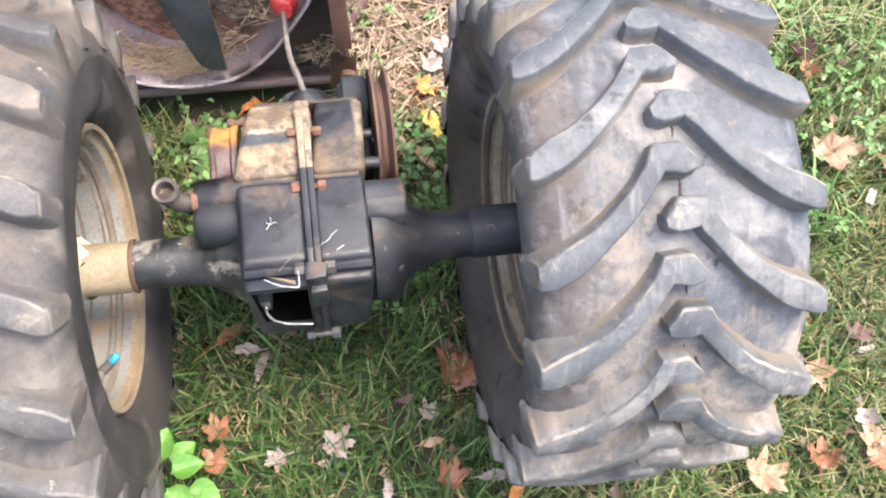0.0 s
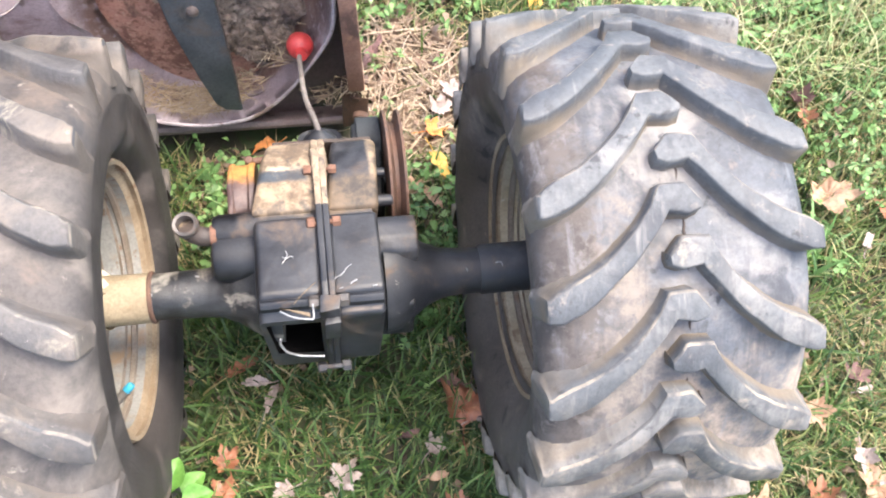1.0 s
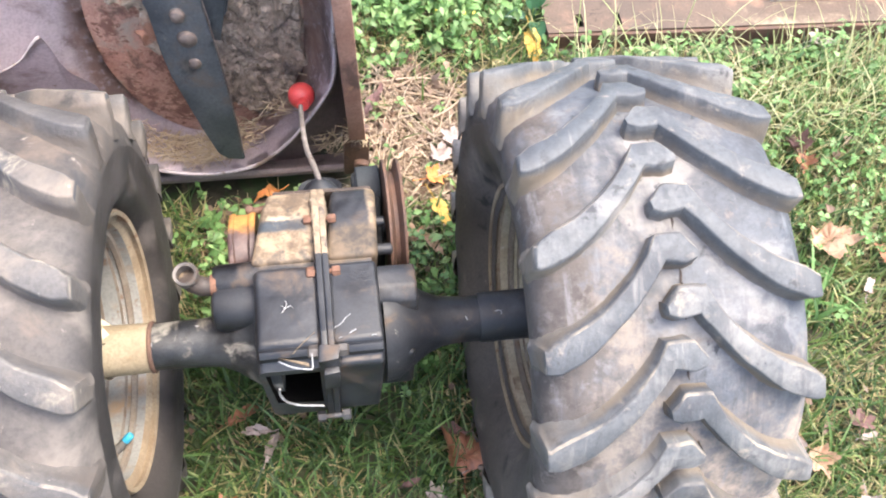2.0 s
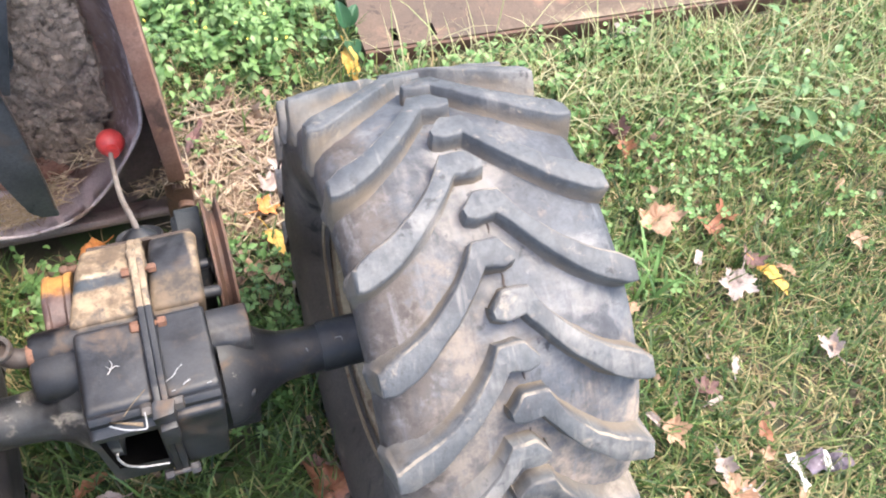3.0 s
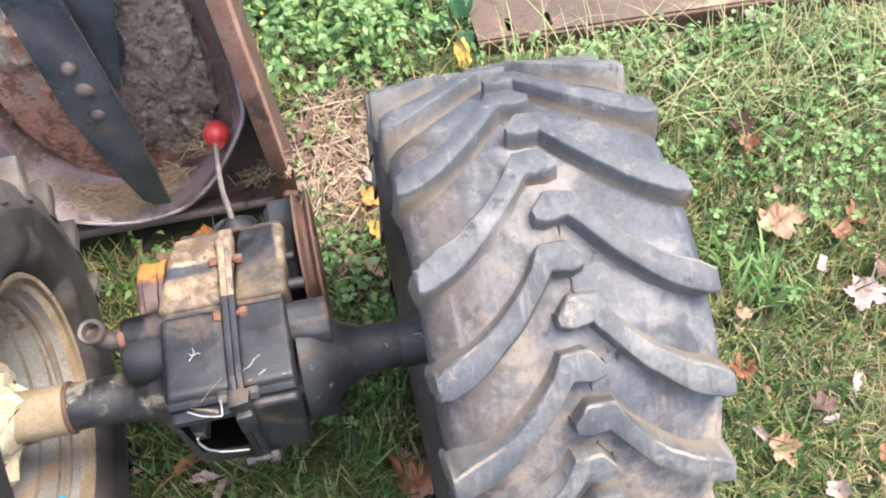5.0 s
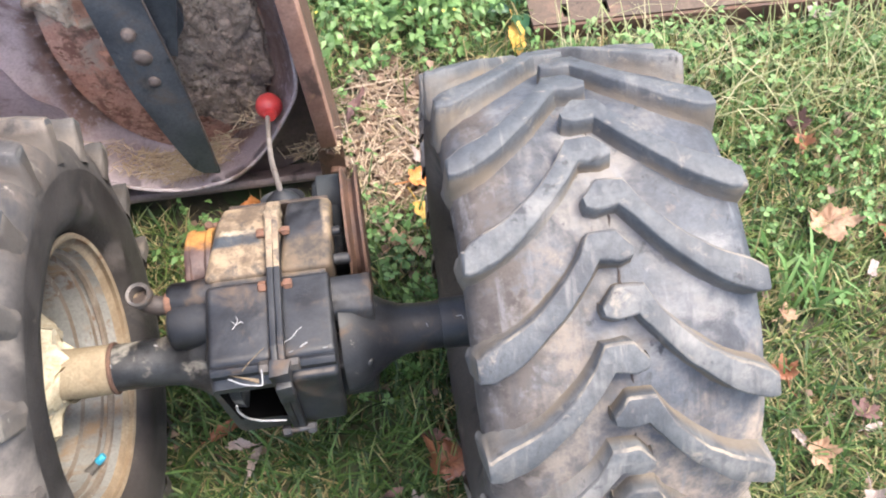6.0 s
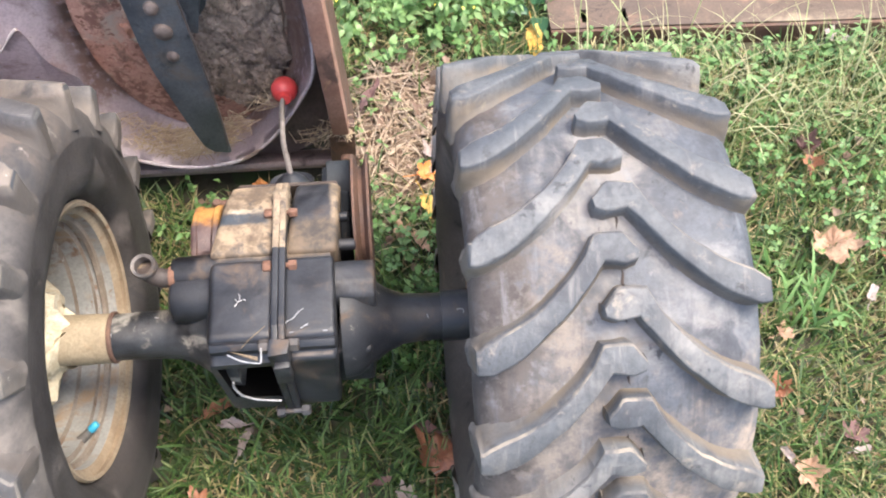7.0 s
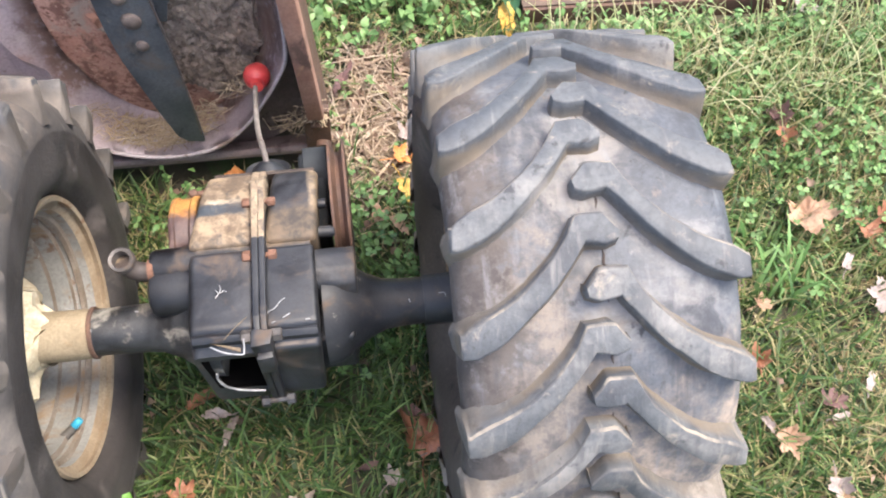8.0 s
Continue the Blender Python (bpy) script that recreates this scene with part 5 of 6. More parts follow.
def clover_zone(x, y):
    a = np.exp(-(((x - 0.96) / 0.24) ** 2 + ((y - 0.33) / 0.14) ** 2))
    b = np.exp(-(((x - 0.165) / 0.09) ** 2 + ((y - 0.19) / 0.14) ** 2))
    c = np.exp(-(((x + 0.12) / 0.10) ** 2 + ((y - 0.26) / 0.10) ** 2))
    d = 0.22 * np.clip(4 * patch(x, y, 5.0, 21.0), 0, 1) * (x > 0.45) * np.clip((y - 0.02) / 0.15, 0, 1)
    return np.clip(a + b + c + d, 0, 1)


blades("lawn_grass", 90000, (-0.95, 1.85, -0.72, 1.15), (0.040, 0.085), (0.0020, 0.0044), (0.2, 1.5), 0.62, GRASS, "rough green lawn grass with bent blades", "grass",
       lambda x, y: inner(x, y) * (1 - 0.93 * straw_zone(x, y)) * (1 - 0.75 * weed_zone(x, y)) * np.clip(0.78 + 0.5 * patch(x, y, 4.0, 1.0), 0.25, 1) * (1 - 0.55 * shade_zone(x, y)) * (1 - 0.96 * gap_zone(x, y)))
blades("outer_lawn_grass", 60000, (-3.0, 3.4, -2.6, 3.0), (0.04, 0.08), (0.003, 0.006), (0.5, 1.6), 0.5, GRASS, "green lawn grass round the clearing", "grass",
       lambda x, y: (1 - inner(x, y)) * np.clip(1.15 - np.hypot(x - 0.3, y - 0.2) / 3.2 + 0.5 * patch(x, y, 1.5, 43.0), 0, 1))
blades("dry_thatch", 42000, (-0.85, 1.65, -0.62, 1.05), (0.03, 0.07), (0.0014, 0.0030), (0.3, 1.4), 1.1, THATCH, "dry tan thatch between the grass", "dry grass",
       lambda x, y: np.clip(0.50 + 1.1 * patch(x, y, 6.0, 9.0) + 0.5 * np.clip((x - 0.55) * 1.5, 0, 1) + 0.6 * tall_zone(x, y), 0.12, 1) * inner(x, y) * (1 - 0.75 * straw_zone(x, y)) * (1 - 0.15 * shade_zone(x, y)))
blades("long_grass", 24000, (-0.30, 1.60, -0.62, 0.60), (0.05, 0.105), (0.0024, 0.0044), (0.2, 1.3), 0.55, LONG, "long green grass blades in clumps, darkened for shade", "grass",
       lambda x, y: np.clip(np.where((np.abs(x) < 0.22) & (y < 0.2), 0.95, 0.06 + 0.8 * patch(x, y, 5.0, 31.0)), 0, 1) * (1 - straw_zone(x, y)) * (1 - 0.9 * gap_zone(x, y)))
blades("straw", 260, (0.0, 0.34, 0.28, 0.72), (0.04, 0.11), (0.0014, 0.0030), (0.0, 0.3), 1.3, STRAW, "bleached straw strewn over bare soil", "straw",
       lambda x, y: np.clip(straw_zone(x, y) * 1.4, 0, 1))
blades("tall_grass", 3600, (0.42, 1.7, 0.30, 1.0), (0.09, 0.24), (0.0014, 0.0034), (0.3, 1.8), 0.70, TALL, "pale tall grass going to seed", "grass", tall_zone)


blades("broad_grass", 60, (0.70, 0.80, 0.06, 0.20), (0.06, 0.11), (0.0060, 0.0100), (0.4, 1.4), 0.8, CLOVER, "broad pale green grass blades", "grass")


def lying_straw():
    """Single dry stalks that lie flat, crossing one another."""
    bm = bmesh.new()
    for k in range(400):
        x, y = rng.normal(0.165, 0.060), rng.normal(0.49, 0.085)
        if straw_zone(np.array([x]), np.array([y]))[0] < 0.2 or x < 0.08 and y > 0.37 or x > 0.27:
            continue
        a, L, w = rng.uniform(0, math.pi), rng.uniform(0.06, 0.20), rng.uniform(0.0007, 0.0021)
        z = ground_height(x, y) + rng.uniform(0.004, 0.026)
        cv = rng.uniform(-0.9, 0.9)
        ts = [-0.5 + i / 6 for i in range(7)]
        pts = [Vector((x + math.cos(a + cv * t) * L * t, y + math.sin(a + cv * t) * L * t, z + rng.uniform(-0.003, 0.004))) for t in ts]
        side = Vector((-math.sin(a), math.cos(a), 0)) * w
        rows = [(bm.verts.new(p - side * f), bm.verts.new(p + Vector((0, 0, w))), bm.verts.new(p + side * f)) for p, f in zip(pts, (0.4, 0.9, 1, 1, 1, 0.8, 0.2))]
        for r0, r1 in zip(rows, rows[1:]):
            bm.faces.new((r0[0], r0[1], r1[1], r1[0]))
            bm.faces.new((r0[1], r0[2], r1[2], r1[1]))
    lone("straw_stalks", bm, STRAW, "loose bleached straw stalks on bare soil", "straw", kind="stuff")


lying_straw()


def leafy(name, n, box, size, height, material, label, category, zone, aspect=0.62, flat=0.5, tip=0.62):
    """Many small leaves, each folded along its midrib, in one mesh."""
    x, y = rng.uniform(box[0], box[1], n), rng.uniform(box[2], box[3], n)
    keep = (rng.uniform(0, 1, n) < zone(x, y)) & ~blocked(x, y, 0.004)
    x, y = x[keep], y[keep]
    n = len(x)
    z = heights(x, y) + rng.uniform(*height, n)
    verts, faces = [], []
    for k in range(n):
        L, a = rng.uniform(*size), rng.uniform(0, 2 * math.pi)
        m = Matrix.Translation((x[k], y[k], z[k])) @ Matrix.Rotation(a, 4, "Z") @ Matrix.Rotation(rng.normal(0.15, flat), 4, "Y") @ Matrix.Rotation(rng.normal(0, flat), 4, "X")
        b = len(verts)
        w = L * aspect / 2
        for px, py, pz in ((0, 0, 0), (0.3 * L, -w, 0.10 * L), (0.3 * L, 0, 0), (0.3 * L, w, 0.10 * L), (0.62 * L, -w * tip, 0.07 * L), (0.62 * L, 0, -0.01 * L), (0.62 * L, w * tip, 0.07 * L), (L, 0, -0.10 * L)):
            verts.append(tuple(m @ Vector((px, py, pz))))
        faces += [(b, b + 1, b + 2), (b, b + 2, b + 3), (b + 1, b + 4, b + 5, b + 2), (b + 2, b + 5, b + 6, b + 3), (b + 4, b + 7, b + 5), (b + 5, b + 7, b + 6)]
    me = bpy.data.meshes.new(name)
    me.from_pydata(verts, [], faces)
    me.polygons.foreach_set("use_smooth", [True] * len(me.polygons))
    me.materials.append(material)
    return tagged(new(name, me), label, category, kind="stuff")


leafy("ground_weeds", 2600, (-0.2, 0.50, 0.62, 1.2), (0.010, 0.024), (0.004, 0.05), CLOVER, "low green weeds behind the deck", "weeds", weed_zone, 0.6, 0.5)


def clover_patch(name, n, box, size, label, zone):
    """Three round leaflets on each short stalk, in one mesh."""
    x, y = rng.uniform(box[0], box[1], n), rng.uniform(box[2], box[3], n)
    keep = (rng.uniform(0, 1, n) < zone(x, y)) & ~blocked(x, y, 0.004)
    x, y = x[keep], y[keep]
    z = heights(x, y) + rng.uniform(0.018, 0.058, len(x))
    verts, faces = [], []
    for k in range(len(x)):
        turn, L = rng.uniform(0, 2 * math.pi), rng.uniform(*size)
        m = Matrix.Translation((x[k], y[k], z[k])) @ Matrix.Rotation(rng.normal(0, 0.35), 4, "X") @ Matrix.Rotation(rng.normal(0, 0.35), 4, "Y")
        for j in range(3):
            q = m @ Matrix.Rotation(turn + j * 2.1, 4, "Z")
            b = len(verts)
            w = L * 0.46
            for px, py, pz in ((0, 0, 0), (0.45 * L, -w, 0.12 * L), (0.9 * L, -0.7 * w, 0.10 * L), (0.85 * L, 0, 0.02 * L), (0.9 * L, 0.7 * w, 0.10 * L), (0.45 * L, w, 0.12 * L), (0.45 * L, 0, 0)):
                verts.append(tuple(q @ Vector((px, py, pz))))
            faces += [(b, b + 1, b + 6), (b + 1, b + 2, b + 3, b + 6), (b + 6, b + 3, b + 4, b + 5), (b, b + 6, b + 5)]
    me = bpy.data.meshes.new(name)
    me.from_pydata(verts, [], faces)
    me.polygons.foreach_set("use_smooth", [True] * len(me.polygons))
    me.materials.append(CLOVER)
    return tagged(new(name, me), label, "clover", kind="stuff")


clover_patch("clover", 5200, (-0.3, 1.5, -0.3, 0.62), (0.006, 0.012), "small round clover leaves among grass", clover_zone)
leafy("weed_flowers", 170, (-0.2, 0.50, 0.62, 1.1), (0.004, 0.008), (0.06, 0.135), PETAL, "tiny yellow buds among the weeds", "flowers", weed_zone, 0.9, 0.6)
leafy("leaf_crumbs", 420, (-0.25, 1.55, -0.45, 0.60), (0.010, 0.026), (0.012, 0.035), LITTER, "crumbled brown leaf bits scattered over the lawn", "leaf litter",
      lambda x, y: np.where(x > 0.45, 0.8, 0.9), 0.7, 0.7)
leafy("gap_weeds", 1500, (-0.20, 0.26, 0.08, 0.38), (0.010, 0.028), (0.01, 0.07), WEED, "small leafy weeds beside the gearbox", "weeds",
      lambda x, y: np.clip(1.3 * np.exp(-(((x + 0.115) / 0.055) ** 2 + ((y - 0.27) / 0.07) ** 2)) + 0.5 * np.exp(-(((x - 0.17) / 0.05) ** 2 + ((y - 0.20) / 0.10) ** 2)), 0, 1), 0.5, 0.5)
leafy("leaf_litter", 2600, (0.0, 0.36, 0.25, 0.75), (0.010, 0.036), (0.002, 0.012), LITTER, "crumbled brown leaf litter on bare soil", "leaf litter", straw_zone, 0.6, 0.9)
leafy("gap_litter", 2600, (-0.20, 0.06, 0.24, 0.62), (0.010, 0.032), (0.002, 0.014), LITTER, "brown leaf litter under the deck skirt", "leaf litter", gap_zone, 0.6, 0.8)
leafy("verge_weeds", 5200, (0.42, 1.7, 0.26, 0.75), (0.008, 0.024), (0.01, 0.075), CLOVER, "scattered green weed leaves in tall grass", "weeds",
      lambda x, y: np.clip(0.45 + 1.6 * patch(x, y, 7.0, 61.0), 0, 1) * np.maximum(tall_zone(x, y), 0.35 * (y > 0.26)), 0.45, 0.6)


def sprigs(name, spots, height, size, per, material, label, category):
    """Leafy shoots: a thin bent stem with pairs of pointed, drooping leaves, in one mesh."""
    verts, faces = [], []

    def strip(p, q, w):
        d = (q - p).normalized()
        u = d.orthogonal().normalized() * w
        v = d.cross(u)
        b = len(verts)
        for c in (p, q):
            for k in range(3):
                verts.append(tuple(c + u * math.cos(2.094 * k) + v * math.sin(2.094 * k)))
        faces.extend([(b + k, b + (k + 1) % 3, b + 3 + (k + 1) % 3, b + 3 + k) for k in range(3)])

    for x, y in spots:
        h, az, lean = rng.uniform(*height), rng.uniform(0, 6.28), rng.uniform(0.1, 0.5)
        o = Vector((x, y, ground_height(x, y) - 0.003))
        pts = [o + Vector((math.cos(az) * lean * h * t * t, math.sin(az) * lean * h * t * t, h * t)) for t in (0, 0.35, 0.7, 1.0)]
        for p, q in zip(pts, pts[1:]):
            strip(p, q, 0.0009)
        n = int(rng.integers(*per))
        for k in range(n):
            t = 0.30 + 0.70 * k / max(1, n - 1)
            i = min(2, int(t * 3))
            p = pts[i].lerp(pts[i + 1], t * 3 - i) if i < 3 else pts[3]
            L = rng.uniform(*size) * (1.15 - 0.45 * t)
            turn = k * 1.57 + (k % 2) * 1.57 + rng.normal(0, 0.35) + az
            m = Matrix.Translation(p) @ Matrix.Rotation(turn, 4, "Z") @ Matrix.Rotation(rng.normal(0.10, 0.30), 4, "Y") @ Matrix.Rotation(rng.normal(0, 0.25), 4, "X")
            b, w = len(verts), L * rng.uniform(0.24, 0.32)
            for px, py, pz in ((0, 0, 0), (0.16 * L, 0, 0.01 * L), (0.34 * L, -w, 0.09 * L), (0.36 * L, 0, 0.03 * L), (0.34 * L, w, 0.09 * L), (0.66 * L, -w * 0.62, 0.02 * L), (0.68 * L, 0, -0.03 * L), (0.66 * L, w * 0.62, 0.02 * L), (L, 0, -0.18 * L)):
                verts.append(tuple(m @ Vector((px, py, pz))))
            faces += [(b, b + 1, b + 2), (b, b + 4, b + 1), (b + 1, b + 3, b + 2), (b + 1, b + 4, b + 3), (b + 2, b + 3, b + 6, b + 5), (b + 3, b + 4, b + 7, b + 6), (b + 5, b + 6, b + 8), (b + 6, b + 7, b + 8)]
    me = bpy.data.meshes.new(name)
    me.from_pydata(verts, [], faces)
    me.polygons.foreach_set("use_smooth", [True] * len(me.polygons))
    me.materials.append(material)
    return tagged(new(name, me), label, category, kind="stuff")


def spots_in(n, box, zone, margin=0.004):
    x, y = rng.uniform(box[0], box[1], n), rng.uniform(box[2], box[3], n)
    keep = (rng.uniform(0, 1, n) < zone(x, y)) & ~blocked(x, y, margin)
    return list(zip(x[keep].tolist(), y[keep].tolist()))


sprigs("weeds", spots_in(1000, (-0.2, 0.50, 0.60, 1.2), weed_zone), (0.04, 0.13), (0.015, 0.034), (6, 12), WEED, "bright green leafy weeds behind the deck", "weeds")
sprigs("verge_sprigs", spots_in(230, (0.44, 1.6, 0.28, 0.68), lambda x, y: np.clip(0.35 + 1.5 * patch(x, y, 6.0, 71.0), 0, 1) * tall_zone(x, y)), (0.04, 0.11), (0.014, 0.034), (5, 9), WEED, "leafy green shoots in tall grass", "weeds")
sprigs("ramp_sprigs", spots_in(70, (0.44, 1.0, 0.60, 0.675), lambda x, y: 0.8 + 0 * x, 0.0), (0.04, 0.10), (0.012, 0.026), (5, 9), WEED, "green shoots growing along the ramp edge", "weeds")
sprigs("blue_green_sprigs", spots_in(40, (0.98, 1.34, 0.24, 0.56), lambda x, y: np.exp(-(((x - 1.16) / 0.12) ** 2 + ((y - 0.36) / 0.12) ** 2))), (0.08, 0.17), (0.024, 0.044), (5, 9), MIDLEAF, "taller blue-green weeds with pointed leaves", "weeds")
sprigs("gap_sprigs", spots_in(46, (-0.19, -0.06, 0.17, 0.36), lambda x, y: 0.8 + 0 * x), (0.04, 0.09), (0.014, 0.030), (5, 9), WEED, "small leafy shoots beside the gearbox", "weeds")
sprigs("straw_sprigs", spots_in(26, (0.07, 0.30, 0.30, 0.66), lambda x, y: 0.7 + 0 * x), (0.03, 0.07), (0.010, 0.022), (4, 8), WEED, "small green shoots pushing through straw", "weeds")


def oval_leaf(L, w, cup, material_bm=None):
    """One broad leaf with a midrib fold, base at the origin, along +x."""
    bm = bmesh.new()
    rows = []
    for i in range(9):
        t = i / 8
        half = w / 2 * (math.sin(math.pi * t ** 0.8) ** 0.75 if 0 < t < 1 else 0.02)
        row = []
        for j in range(7):
            s = -1 + 2 * j / 6
            row.append(bm.verts.new((L * t, half * s, cup * L * (abs(s) ** 1.5) * half / w - 0.35 * cup * L * t * t + 0.04 * L * t * (1 - t) + 0.0008 * math.sin(9 * t + 4 * s))))
        rows.append(row)
    for a, b in zip(rows, rows[1:]):
        for j in range(6):
            bm.faces.new((a[j], a[j + 1], b[j + 1], b[j]))
    bmesh.ops.remove_doubles(bm, verts=bm.verts, dist=1e-5)
    return bm


def broad_plant(at, name, leaves, material, label, category):
    root = thing(name, at, label, category)
    o = Vector(at)
    for L, w, az, rise, tilt, reach in leaves:
        tip = o + Vector((math.cos(radians(az)) * reach, math.sin(radians(az)) * reach, rise))
        part("stem", pipe([o + Vector((0, 0, -0.004)), o.lerp(tip, 0.5) + Vector((0, 0, 0.01)), tip], 0.0013, 6, 4), material, root)
        bm = oval_leaf(L, w, 0.5)
        bm.transform(Matrix.Translation(tip) @ Matrix.Rotation(radians(az), 4, "Z") @ Matrix.Rotation(radians(-tilt), 4, "Y"))
        part("leaf", bm, material, root)
    return root


broad_plant((-0.227, -0.198, 0.0), "broadleaf_plant", [(0.040, 0.034, 285, 0.080, 0, 0.022), (0.038, 0.030, 45, 0.078, 5, 0.024), (0.044, 0.024, 118, 0.120, 35, 0.012), (0.042, 0.036, 72, 0.112, 12, 0.016), (0.040, 0.032, 15, 0.090, 0, 0.018), (0.046, 0.036, 255, 0.092, -5, 0.012), (0.044, 0.036, 310, 0.088, -5, 0.018), (0.040, 0.030, 95, 0.070, 0, 0.020), (0.042, 0.034, 340, 0.062, -10, 0.034)], BROADLEAF, "bright green broadleaf plant beside the tyre", "plant")
broad_plant((0.419, 0.733, 0.0), "dark_leaf_plant", [(0.055, 0.030, 100, 0.050, 50, 0.010), (0.050, 0.028, 60, 0.050, 30, 0.012), (0.055, 0.032, 270, 0.040, 10, 0.014), (0.045, 0.026, 180, 0.035, 20, 0.012)], DARKWEED, "dark green leafy plant beside the ramp", "plant")
broad_plant((1.160, 0.273, 0.0), "seedling_plant", [(0.040, 0.022, 90, 0.10, 20, 0.008), (0.036, 0.020, 200, 0.085, 10, 0.012), (0.036, 0.020, 320, 0.080, 10, 0.012), (0.040, 0.022, 20, 0.06, 0, 0.016), (0.038, 0.02, 150, 0.055, 0, 0.018)], MIDLEAF, "green seedling standing in grass", "plant")


# ---- fallen leaves
def maple_outline(a, lobes, seed):
    """Radius of a lobed leaf at the angle a from its tip."""
    r = 0.47
    for centre, length, width in lobes:
        d = (a - centre + math.pi) % (2 * math.pi) - math.pi
        k = max(0.0, 1 - abs(d) / width)
        r = max(r, 0.40 + 0.9 * length * k ** 0.9 + 0.07 * math.sin(k * 15.0) * (0 < k < 0.85))
    return r * (1 + 0.16 * noise.noise(Vector((math.cos(a) * 4, math.sin(a) * 4, seed))))


MAPLE = [(0, 0.72, 0.62), (1.0, 0.62, 0.58), (-1.0, 0.58, 0.58), (2.0, 0.36, 0.60), (-2.0, 0.32, 0.60)]
OVAL = [(0, 0.85, 0.9), (math.pi, 0.6, 0.9)]


def fallen_leaf(x, y, size, turn, colour, label, curl=0.35, shape="maple", tilt=(0, 0), lift=0.037):
    bm = bmesh.new()
    seed = x * 13.7 + y * 7.3
    lobes = MAPLE if shape == "maple" else OVAL
    rings = []
    n = 64
    for k in range(1, 6):
        t = k / 5
        row = []
        for i in range(n):
            a = 2 * math.pi * i / n
            r = maple_outline(a, lobes, seed) * size * 0.5 * t
            px, py = math.cos(a) * r, math.sin(a) * r * (0.80 if shape == "oval" else 1.0)
            pz = curl * (py * py * 2.2 / size * (1 + 0.5 * math.sin(seed)) + px * px * 1.6 / size * math.cos(seed * 2)) + 0.20 * size * noise.noise(Vector((px / size * 3, py / size * 3, seed)))
            pz += 0.05 * size * t * abs(math.sin(1.5 * a + seed)) - 0.012 * size * math.cos(12 * a) * t
            row.append(bm.verts.new((px, py, pz)))
        rings.append(row)
    c = bm.verts.new((0, 0, 0))
    for i in range(n):
        bm.faces.new((c, rings[0][i], rings[0][(i + 1) % n]))
    for a, b in zip(rings, rings[1:]):
        for i in range(n):
            bm.faces.new((a[i], b[i], b[(i + 1) % n], a[(i + 1) % n]))
    me_stem = pipe([(-0.12 * size, 0, 0.0), (-0.45 * size, 0.03 * size, -0.002), (-0.75 * size, -0.02 * size, 0.004)], 0.0009, 5, 3)
    bm = join(bm, me_stem)
    bm.transform(Matrix.Rotation(radians(turn), 4, "Z") @ Matrix.Rotation(radians(tilt[0]), 4, "X") @ Matrix.Rotation(radians(tilt[1]), 4, "Y"))
    bm.transform(Matrix.Translation((x, y, ground_height(x, y) + lift)))
    low = min(v.co.z for v in bm.verts)
    ob = lone("fallen_leaf", bm, LEAF[colour], label, "leaf", "fallen leaves on the grass", at=(x, y, low), sharp=70)
    return ob


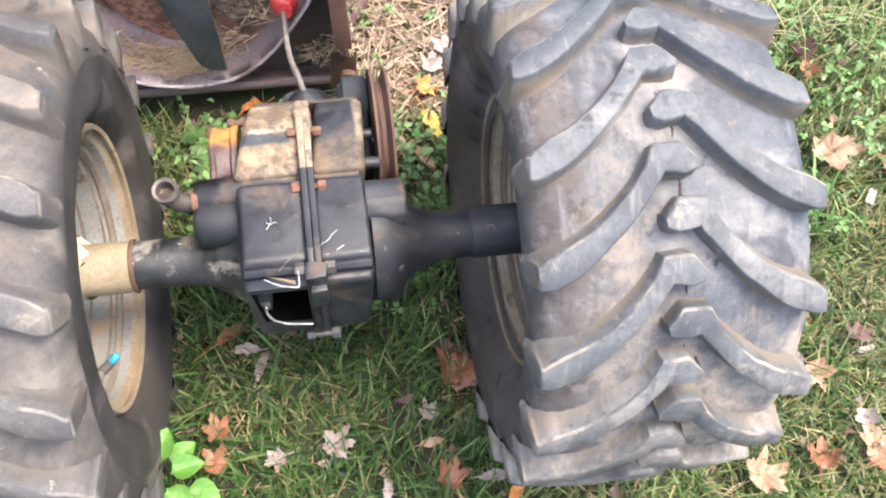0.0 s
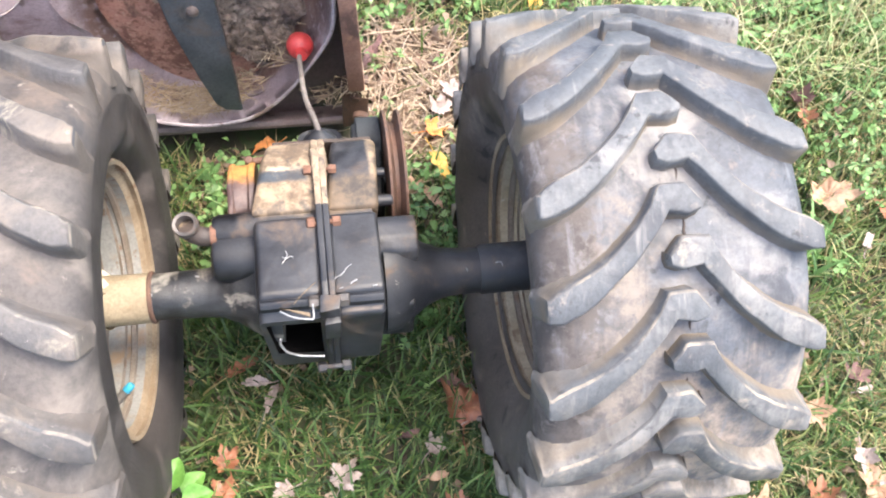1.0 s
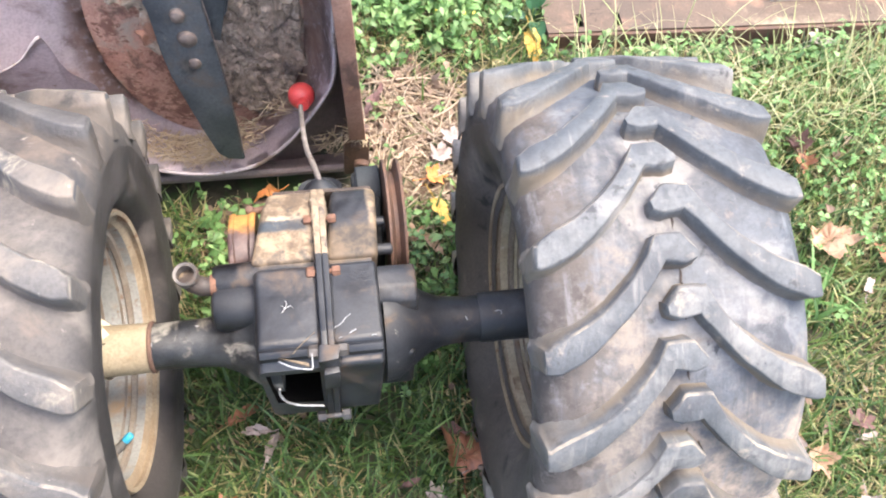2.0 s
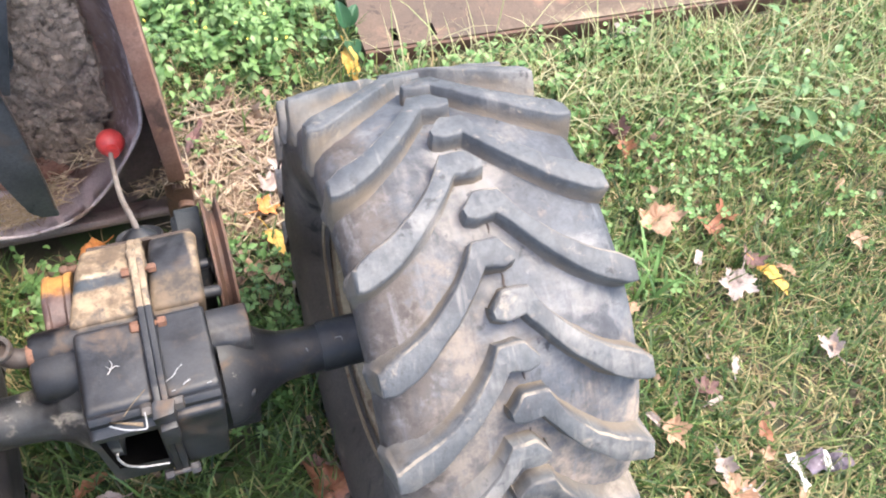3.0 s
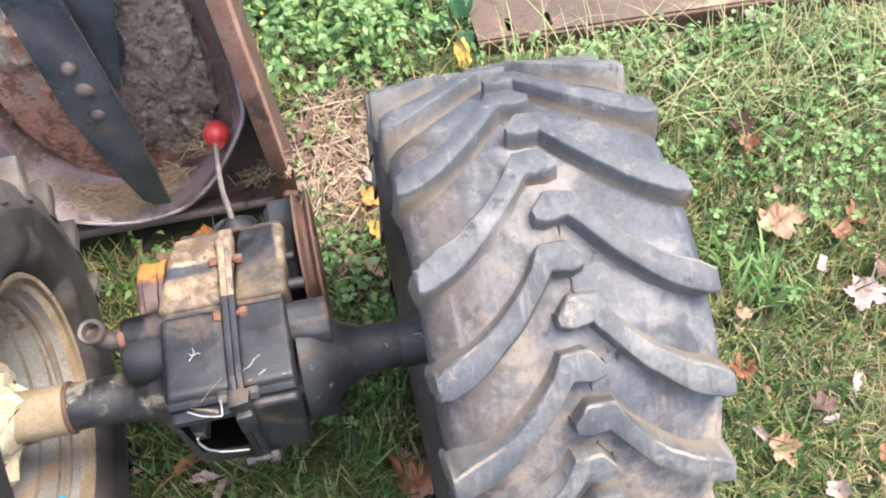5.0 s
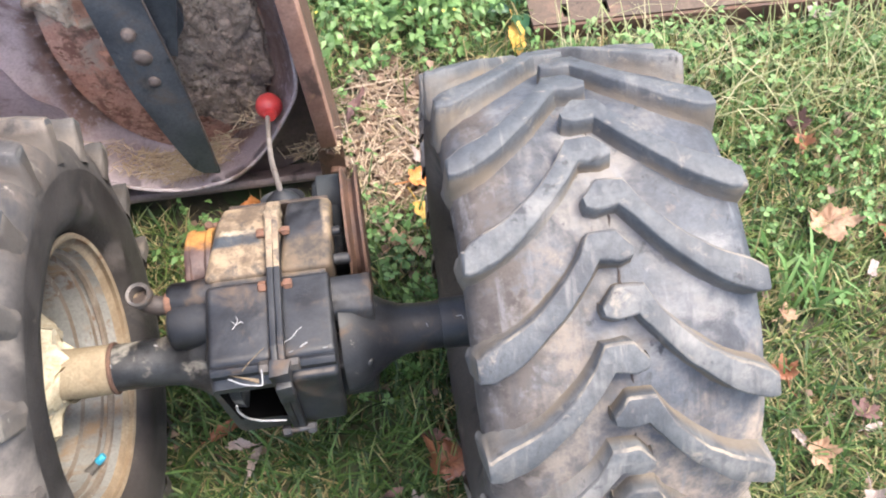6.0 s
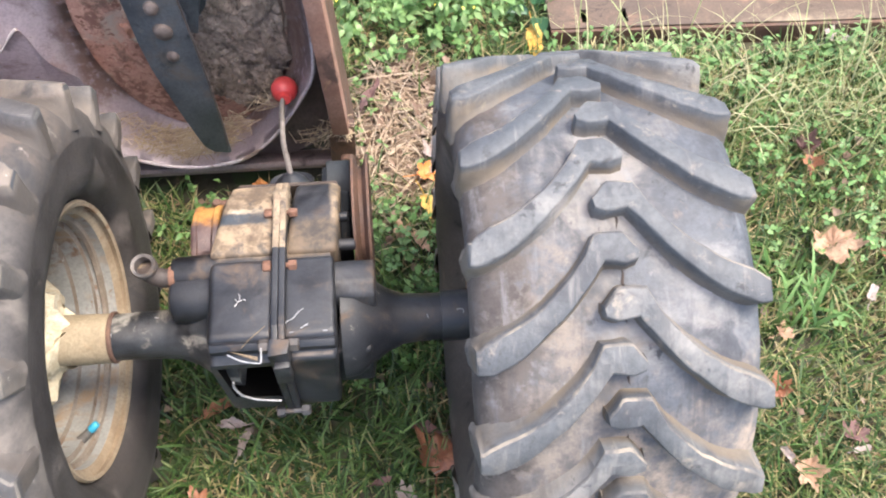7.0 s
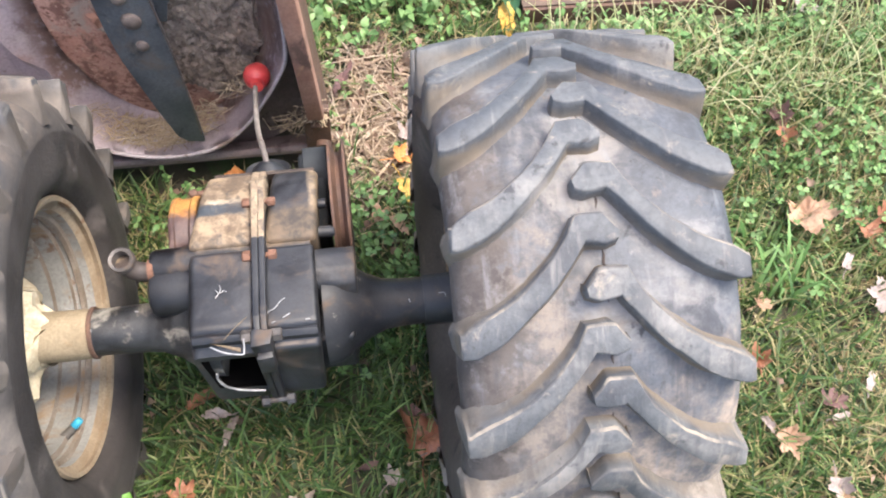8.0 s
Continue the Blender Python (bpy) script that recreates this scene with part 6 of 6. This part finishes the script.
T_TAN, T_BROWN, T_PALE = "curled tan maple leaf lying on grass", "red-brown dry leaf lying on grass", "pale pinkish leaf, underside up, on grass"
T_YEL, T_ORA, T_DARK = "yellow fallen leaf lying on grass", "orange fallen leaf on the ground", "dark shrivelled leaf sunk in grass"
LEAVES = [
    (-0.006, -0.173, 0.062, 60, "pale", T_PALE), (0.172, -0.092, 0.100, 80, "brown", "large red-brown leaf lying in grass"), (0.192, -0.106, 0.045, 20, "pale", T_PALE), (0.118, -0.183, 0.034, 10, "tan", "small tan oval leaf on grass"),
    (0.137, -0.235, 0.060, 70, "brown", T_BROWN), (0.197, -0.238, 0.046, 0, "pale", T_PALE), (-0.098, -0.048, 0.046, 70, "pale", T_PALE, "oval"), (-0.140, 0.003, 0.055, 30, "brown", T_BROWN, "oval"),
    (-0.160, -0.133, 0.050, 110, "brown", T_BROWN), (-0.167, -0.176, 0.052, 60, "brown", T_BROWN), (-0.084, -0.178, 0.040, 200, "pale", T_PALE), (0.054, -0.239, 0.036, 80, "pale", T_PALE),
    (0.556, -0.285, 0.080, 15, "tan", T_TAN), (0.222, -0.262, 0.045, 50, "orange", T_ORA), (0.826, 0.203, 0.110, 260, "tan", "large tan maple leaf lying on grass"), (0.913, 0.164, 0.060, 100, "brown", T_BROWN),
    (0.953, 0.184, 0.062, 30, "brown", T_BROWN), (0.855, 0.104, 0.040, 60, "pale", T_PALE), (0.907, 0.054, 0.085, 230, "pale", "large pale leaf, underside up, on grass"), (0.955, 0.087, 0.062, 45, "dark", T_DARK),
    (0.974, 0.054, 0.078, 300, "yellow", T_YEL), (1.009, 0.056, 0.038, 120, "tan", T_TAN), (0.186, 0.387, 0.050, 10, "orange", T_ORA), (0.188, 0.326, 0.066, 290, "yellow", T_YEL),
    (0.141, 0.275, 0.044, 40, "tan", T_TAN), (0.169, 0.261, 0.046, 300, "tan", T_TAN), (0.674, -0.153, 0.062, 290, "tan", T_TAN), (0.657, -0.130, 0.030, 110, "pale", T_PALE),
    (0.725, -0.224, 0.046, 260, "pale", T_PALE), (0.728, -0.268, 0.072, 80, "tan", T_TAN), (0.726, -0.284, 0.05, 20, "brown", T_BROWN), (0.828, -0.082, 0.034, 60, "pale", T_PALE),
    (0.758, -0.109, 0.052, 70, "dark", T_DARK), (0.761, -0.129, 0.032, 10, "pale", T_PALE), (1.000, -0.100, 0.058, 110, "pale", T_PALE), (1.186, -0.029, 0.056, 100, "dark", T_DARK),
    (1.219, -0.037, 0.046, 10, "pale", T_PALE), (1.163, 0.082, 0.048, 280, "tan", T_TAN), (1.326, 0.159, 0.080, 80, "tan", T_TAN), (1.362, 0.155, 0.055, 190, "pale", T_PALE),
    (1.419, 0.299, 0.085, 90, "pale", "large pale leaf, underside up, on grass"), (0.842, 0.401, 0.062, 110, "dark", T_DARK), (0.844, 0.371, 0.046, 250, "brown", T_BROWN), (1.206, 0.194, 0.030, 30, "tan", T_TAN),
    (1.078, -0.175, 0.045, 120, "brown", T_BROWN), (1.071, -0.197, 0.030, 40, "orange", T_ORA), (0.800, -0.229, 0.030, 60, "tan", T_TAN), (0.815, -0.198, 0.045, 80, "brown", T_BROWN),
    (0.646, -0.274, 0.060, 70, "brown", T_BROWN), (0.820, -0.314, 0.042, 90, "tan", T_TAN), (0.701, 0.056, 0.040, 20, "tan", T_TAN), (0.669, -0.036, 0.050, 90, "brown", T_BROWN),
    (0.636, 0.128, 0.050, 350, "orange", T_ORA, "oval"), (0.407, 0.672, 0.078, 270, "yellow", "yellow leaf caught beside the ramp"), (0.968, 0.641, 0.070, 20, "pale", "pale leaf lying against the ramp"), (1.450, 0.375, 0.035, 20, "tan", T_TAN),
    (0.120, -0.142, 0.040, 45, "pale", T_PALE), (0.089, -0.121, 0.028, 15, "dark", T_DARK), (-0.116, -0.022, 0.04, 175, "pale", T_PALE, "oval"), (0.203, 0.428, 0.055, 80, "pale", T_PALE),
    (0.229, 0.463, 0.050, 140, "pale", T_PALE), (-0.085, 0.385, 0.045, 200, "orange", T_ORA), (0.101, 0.561, 0.065, 60, "dark", T_DARK, "oval"), (0.155, -0.050, 0.045, 160, "dark", T_DARK), (0.746, -0.274, 0.040, 200, "pale", T_PALE),
]
for i, (x, y, size, turn, colour, label, *kind) in enumerate(LEAVES):
    fallen_leaf(x, y, size, turn, colour, label, 0.35 + 0.55 * ((i * 37) % 10) / 10, "oval" if kind or size < 0.047 and i % 2 or colour == "yellow" else "maple", ((((i * 53) % 31) - 15) * 0.7, (((i * 29) % 31) - 15) * 0.7))


# ---- torn paper
def sheet(x0, x1, y0, y1, n, m, fold, seed):
    bm = bmesh.new()
    rows = []
    for j in range(m + 1):
        row = []
        for i in range(n + 1):
            x, y = x0 + (x1 - x0) * i / n, y0 + (y1 - y0) * j / m
            edge = 0.004 * noise.noise(Vector((x * 90, y * 90, seed)))
            row.append(bm.verts.new((x + edge, y + edge * 0.8, 0.030 + ground_height(x, y) + fold * noise.noise(Vector((x * 35, y * 35, seed))) + 0.4 * fold * abs(math.sin(x * 70)))))
        rows.append(row)
    for a, b in zip(rows, rows[1:]):
        for i in range(n):
            bm.faces.new((a[i], a[i + 1], b[i + 1], b[i]))
    bmesh.ops.solidify(bm, geom=list(bm.faces), thickness=0.0006)
    return bm


scrap = thing("torn_wrapper", (0.869, -0.255, 0.0), "torn white and faded purple wrapper lying on grass", "litter")


def torn(bm, cut, seed):
    """Gnaws the outline of a sheet and lets its corners droop."""
    xs, ys = [v.co.x for v in bm.verts], [v.co.y for v in bm.verts]
    cx, cy, w, h = (min(xs) + max(xs)) / 2, (min(ys) + max(ys)) / 2, (max(xs) - min(xs)) / 2, (max(ys) - min(ys)) / 2
    for v in bm.verts:
        ex, ey = (v.co.x - cx) / w, (v.co.y - cy) / h
        rim = max(abs(ex), abs(ey)) ** 6
        n = noise.noise(Vector((v.co.x * 60, v.co.y * 60, seed)))
        v.co.x -= ex * w * cut * rim * (0.5 + n)
        v.co.y -= ey * h * cut * rim * (0.5 - n)
        v.co.z -= 0.010 * rim * abs(ex * ey)
    return bm


part("white_strip", torn(sheet(0.829, 0.853, -0.300, -0.226, 10, 22, 0.016, 1.0), 0.5, 2.0), PAPER, scrap, "white torn strip")
part("printed_strip", torn(sheet(0.851, 0.895, -0.276, -0.240, 16, 14, 0.018, 4.0), 0.4, 5.0), PRINT, scrap, "faded purple printed strip")
part("printed_strip", torn(sheet(0.893, 0.938, -0.283, -0.250, 16, 12, 0.022, 9.0), 0.5, 7.0), PRINT, scrap, "faded purple printed strip with pale edge")
part("white_fold", torn(sheet(0.884, 0.900, -0.280, -0.243, 8, 12, 0.012, 6.0), 0.5, 8.0), PAPER, scrap, "pale folded edge between the strips")


# ---- dry clippings in the deck and a tuft on its corner
def clippings(name, centre, spread, n, label):
    bm = bmesh.new()
    for k in range(n):
        x, z = rng.normal(centre[0], spread[0]), centre[2] + abs(rng.normal(0, spread[2]))
        y = rng.uniform(centre[1] - spread[1], centre[1] + spread[1])
        z += 5.5 * (x - centre[0]) ** 2 + 0.25 * max(0.0, y - centre[1])
        a, L, w = rng.uniform(-1.5, 1.5), rng.uniform(0.012, 0.042), 0.0010
        d = Vector((math.cos(a), math.sin(a) * 0.7, rng.uniform(-0.25, 0.25))) * L
        p = Vector((x, y, z))
        across = Vector((-math.sin(a), math.cos(a), 0.2)) * w * 0.6
        q = [bm.verts.new(p - d / 2 - across), bm.verts.new(p - d / 2 + across), bm.verts.new(p + d / 2 + across), bm.verts.new(p + d / 2 - across)]
        bm.faces.new(q)
    lone(name, bm, CLIPPING, label, "dry grass", kind="stuff")


clippings("dry_clippings", (-0.180, 0.422, 0.100), (0.052, 0.024, 0.004), 620, "dry grass clippings caught in the deck")
clippings("dry_tuft", (0.058, 0.372, 0.172), (0.008, 0.008, 0.012), 50, "dry grass tuft on the deck corner")
clippings("caught_straw", (0.030, 0.405, 0.105), (0.022, 0.012, 0.020), 60, "dry straw caught behind the deck lip")
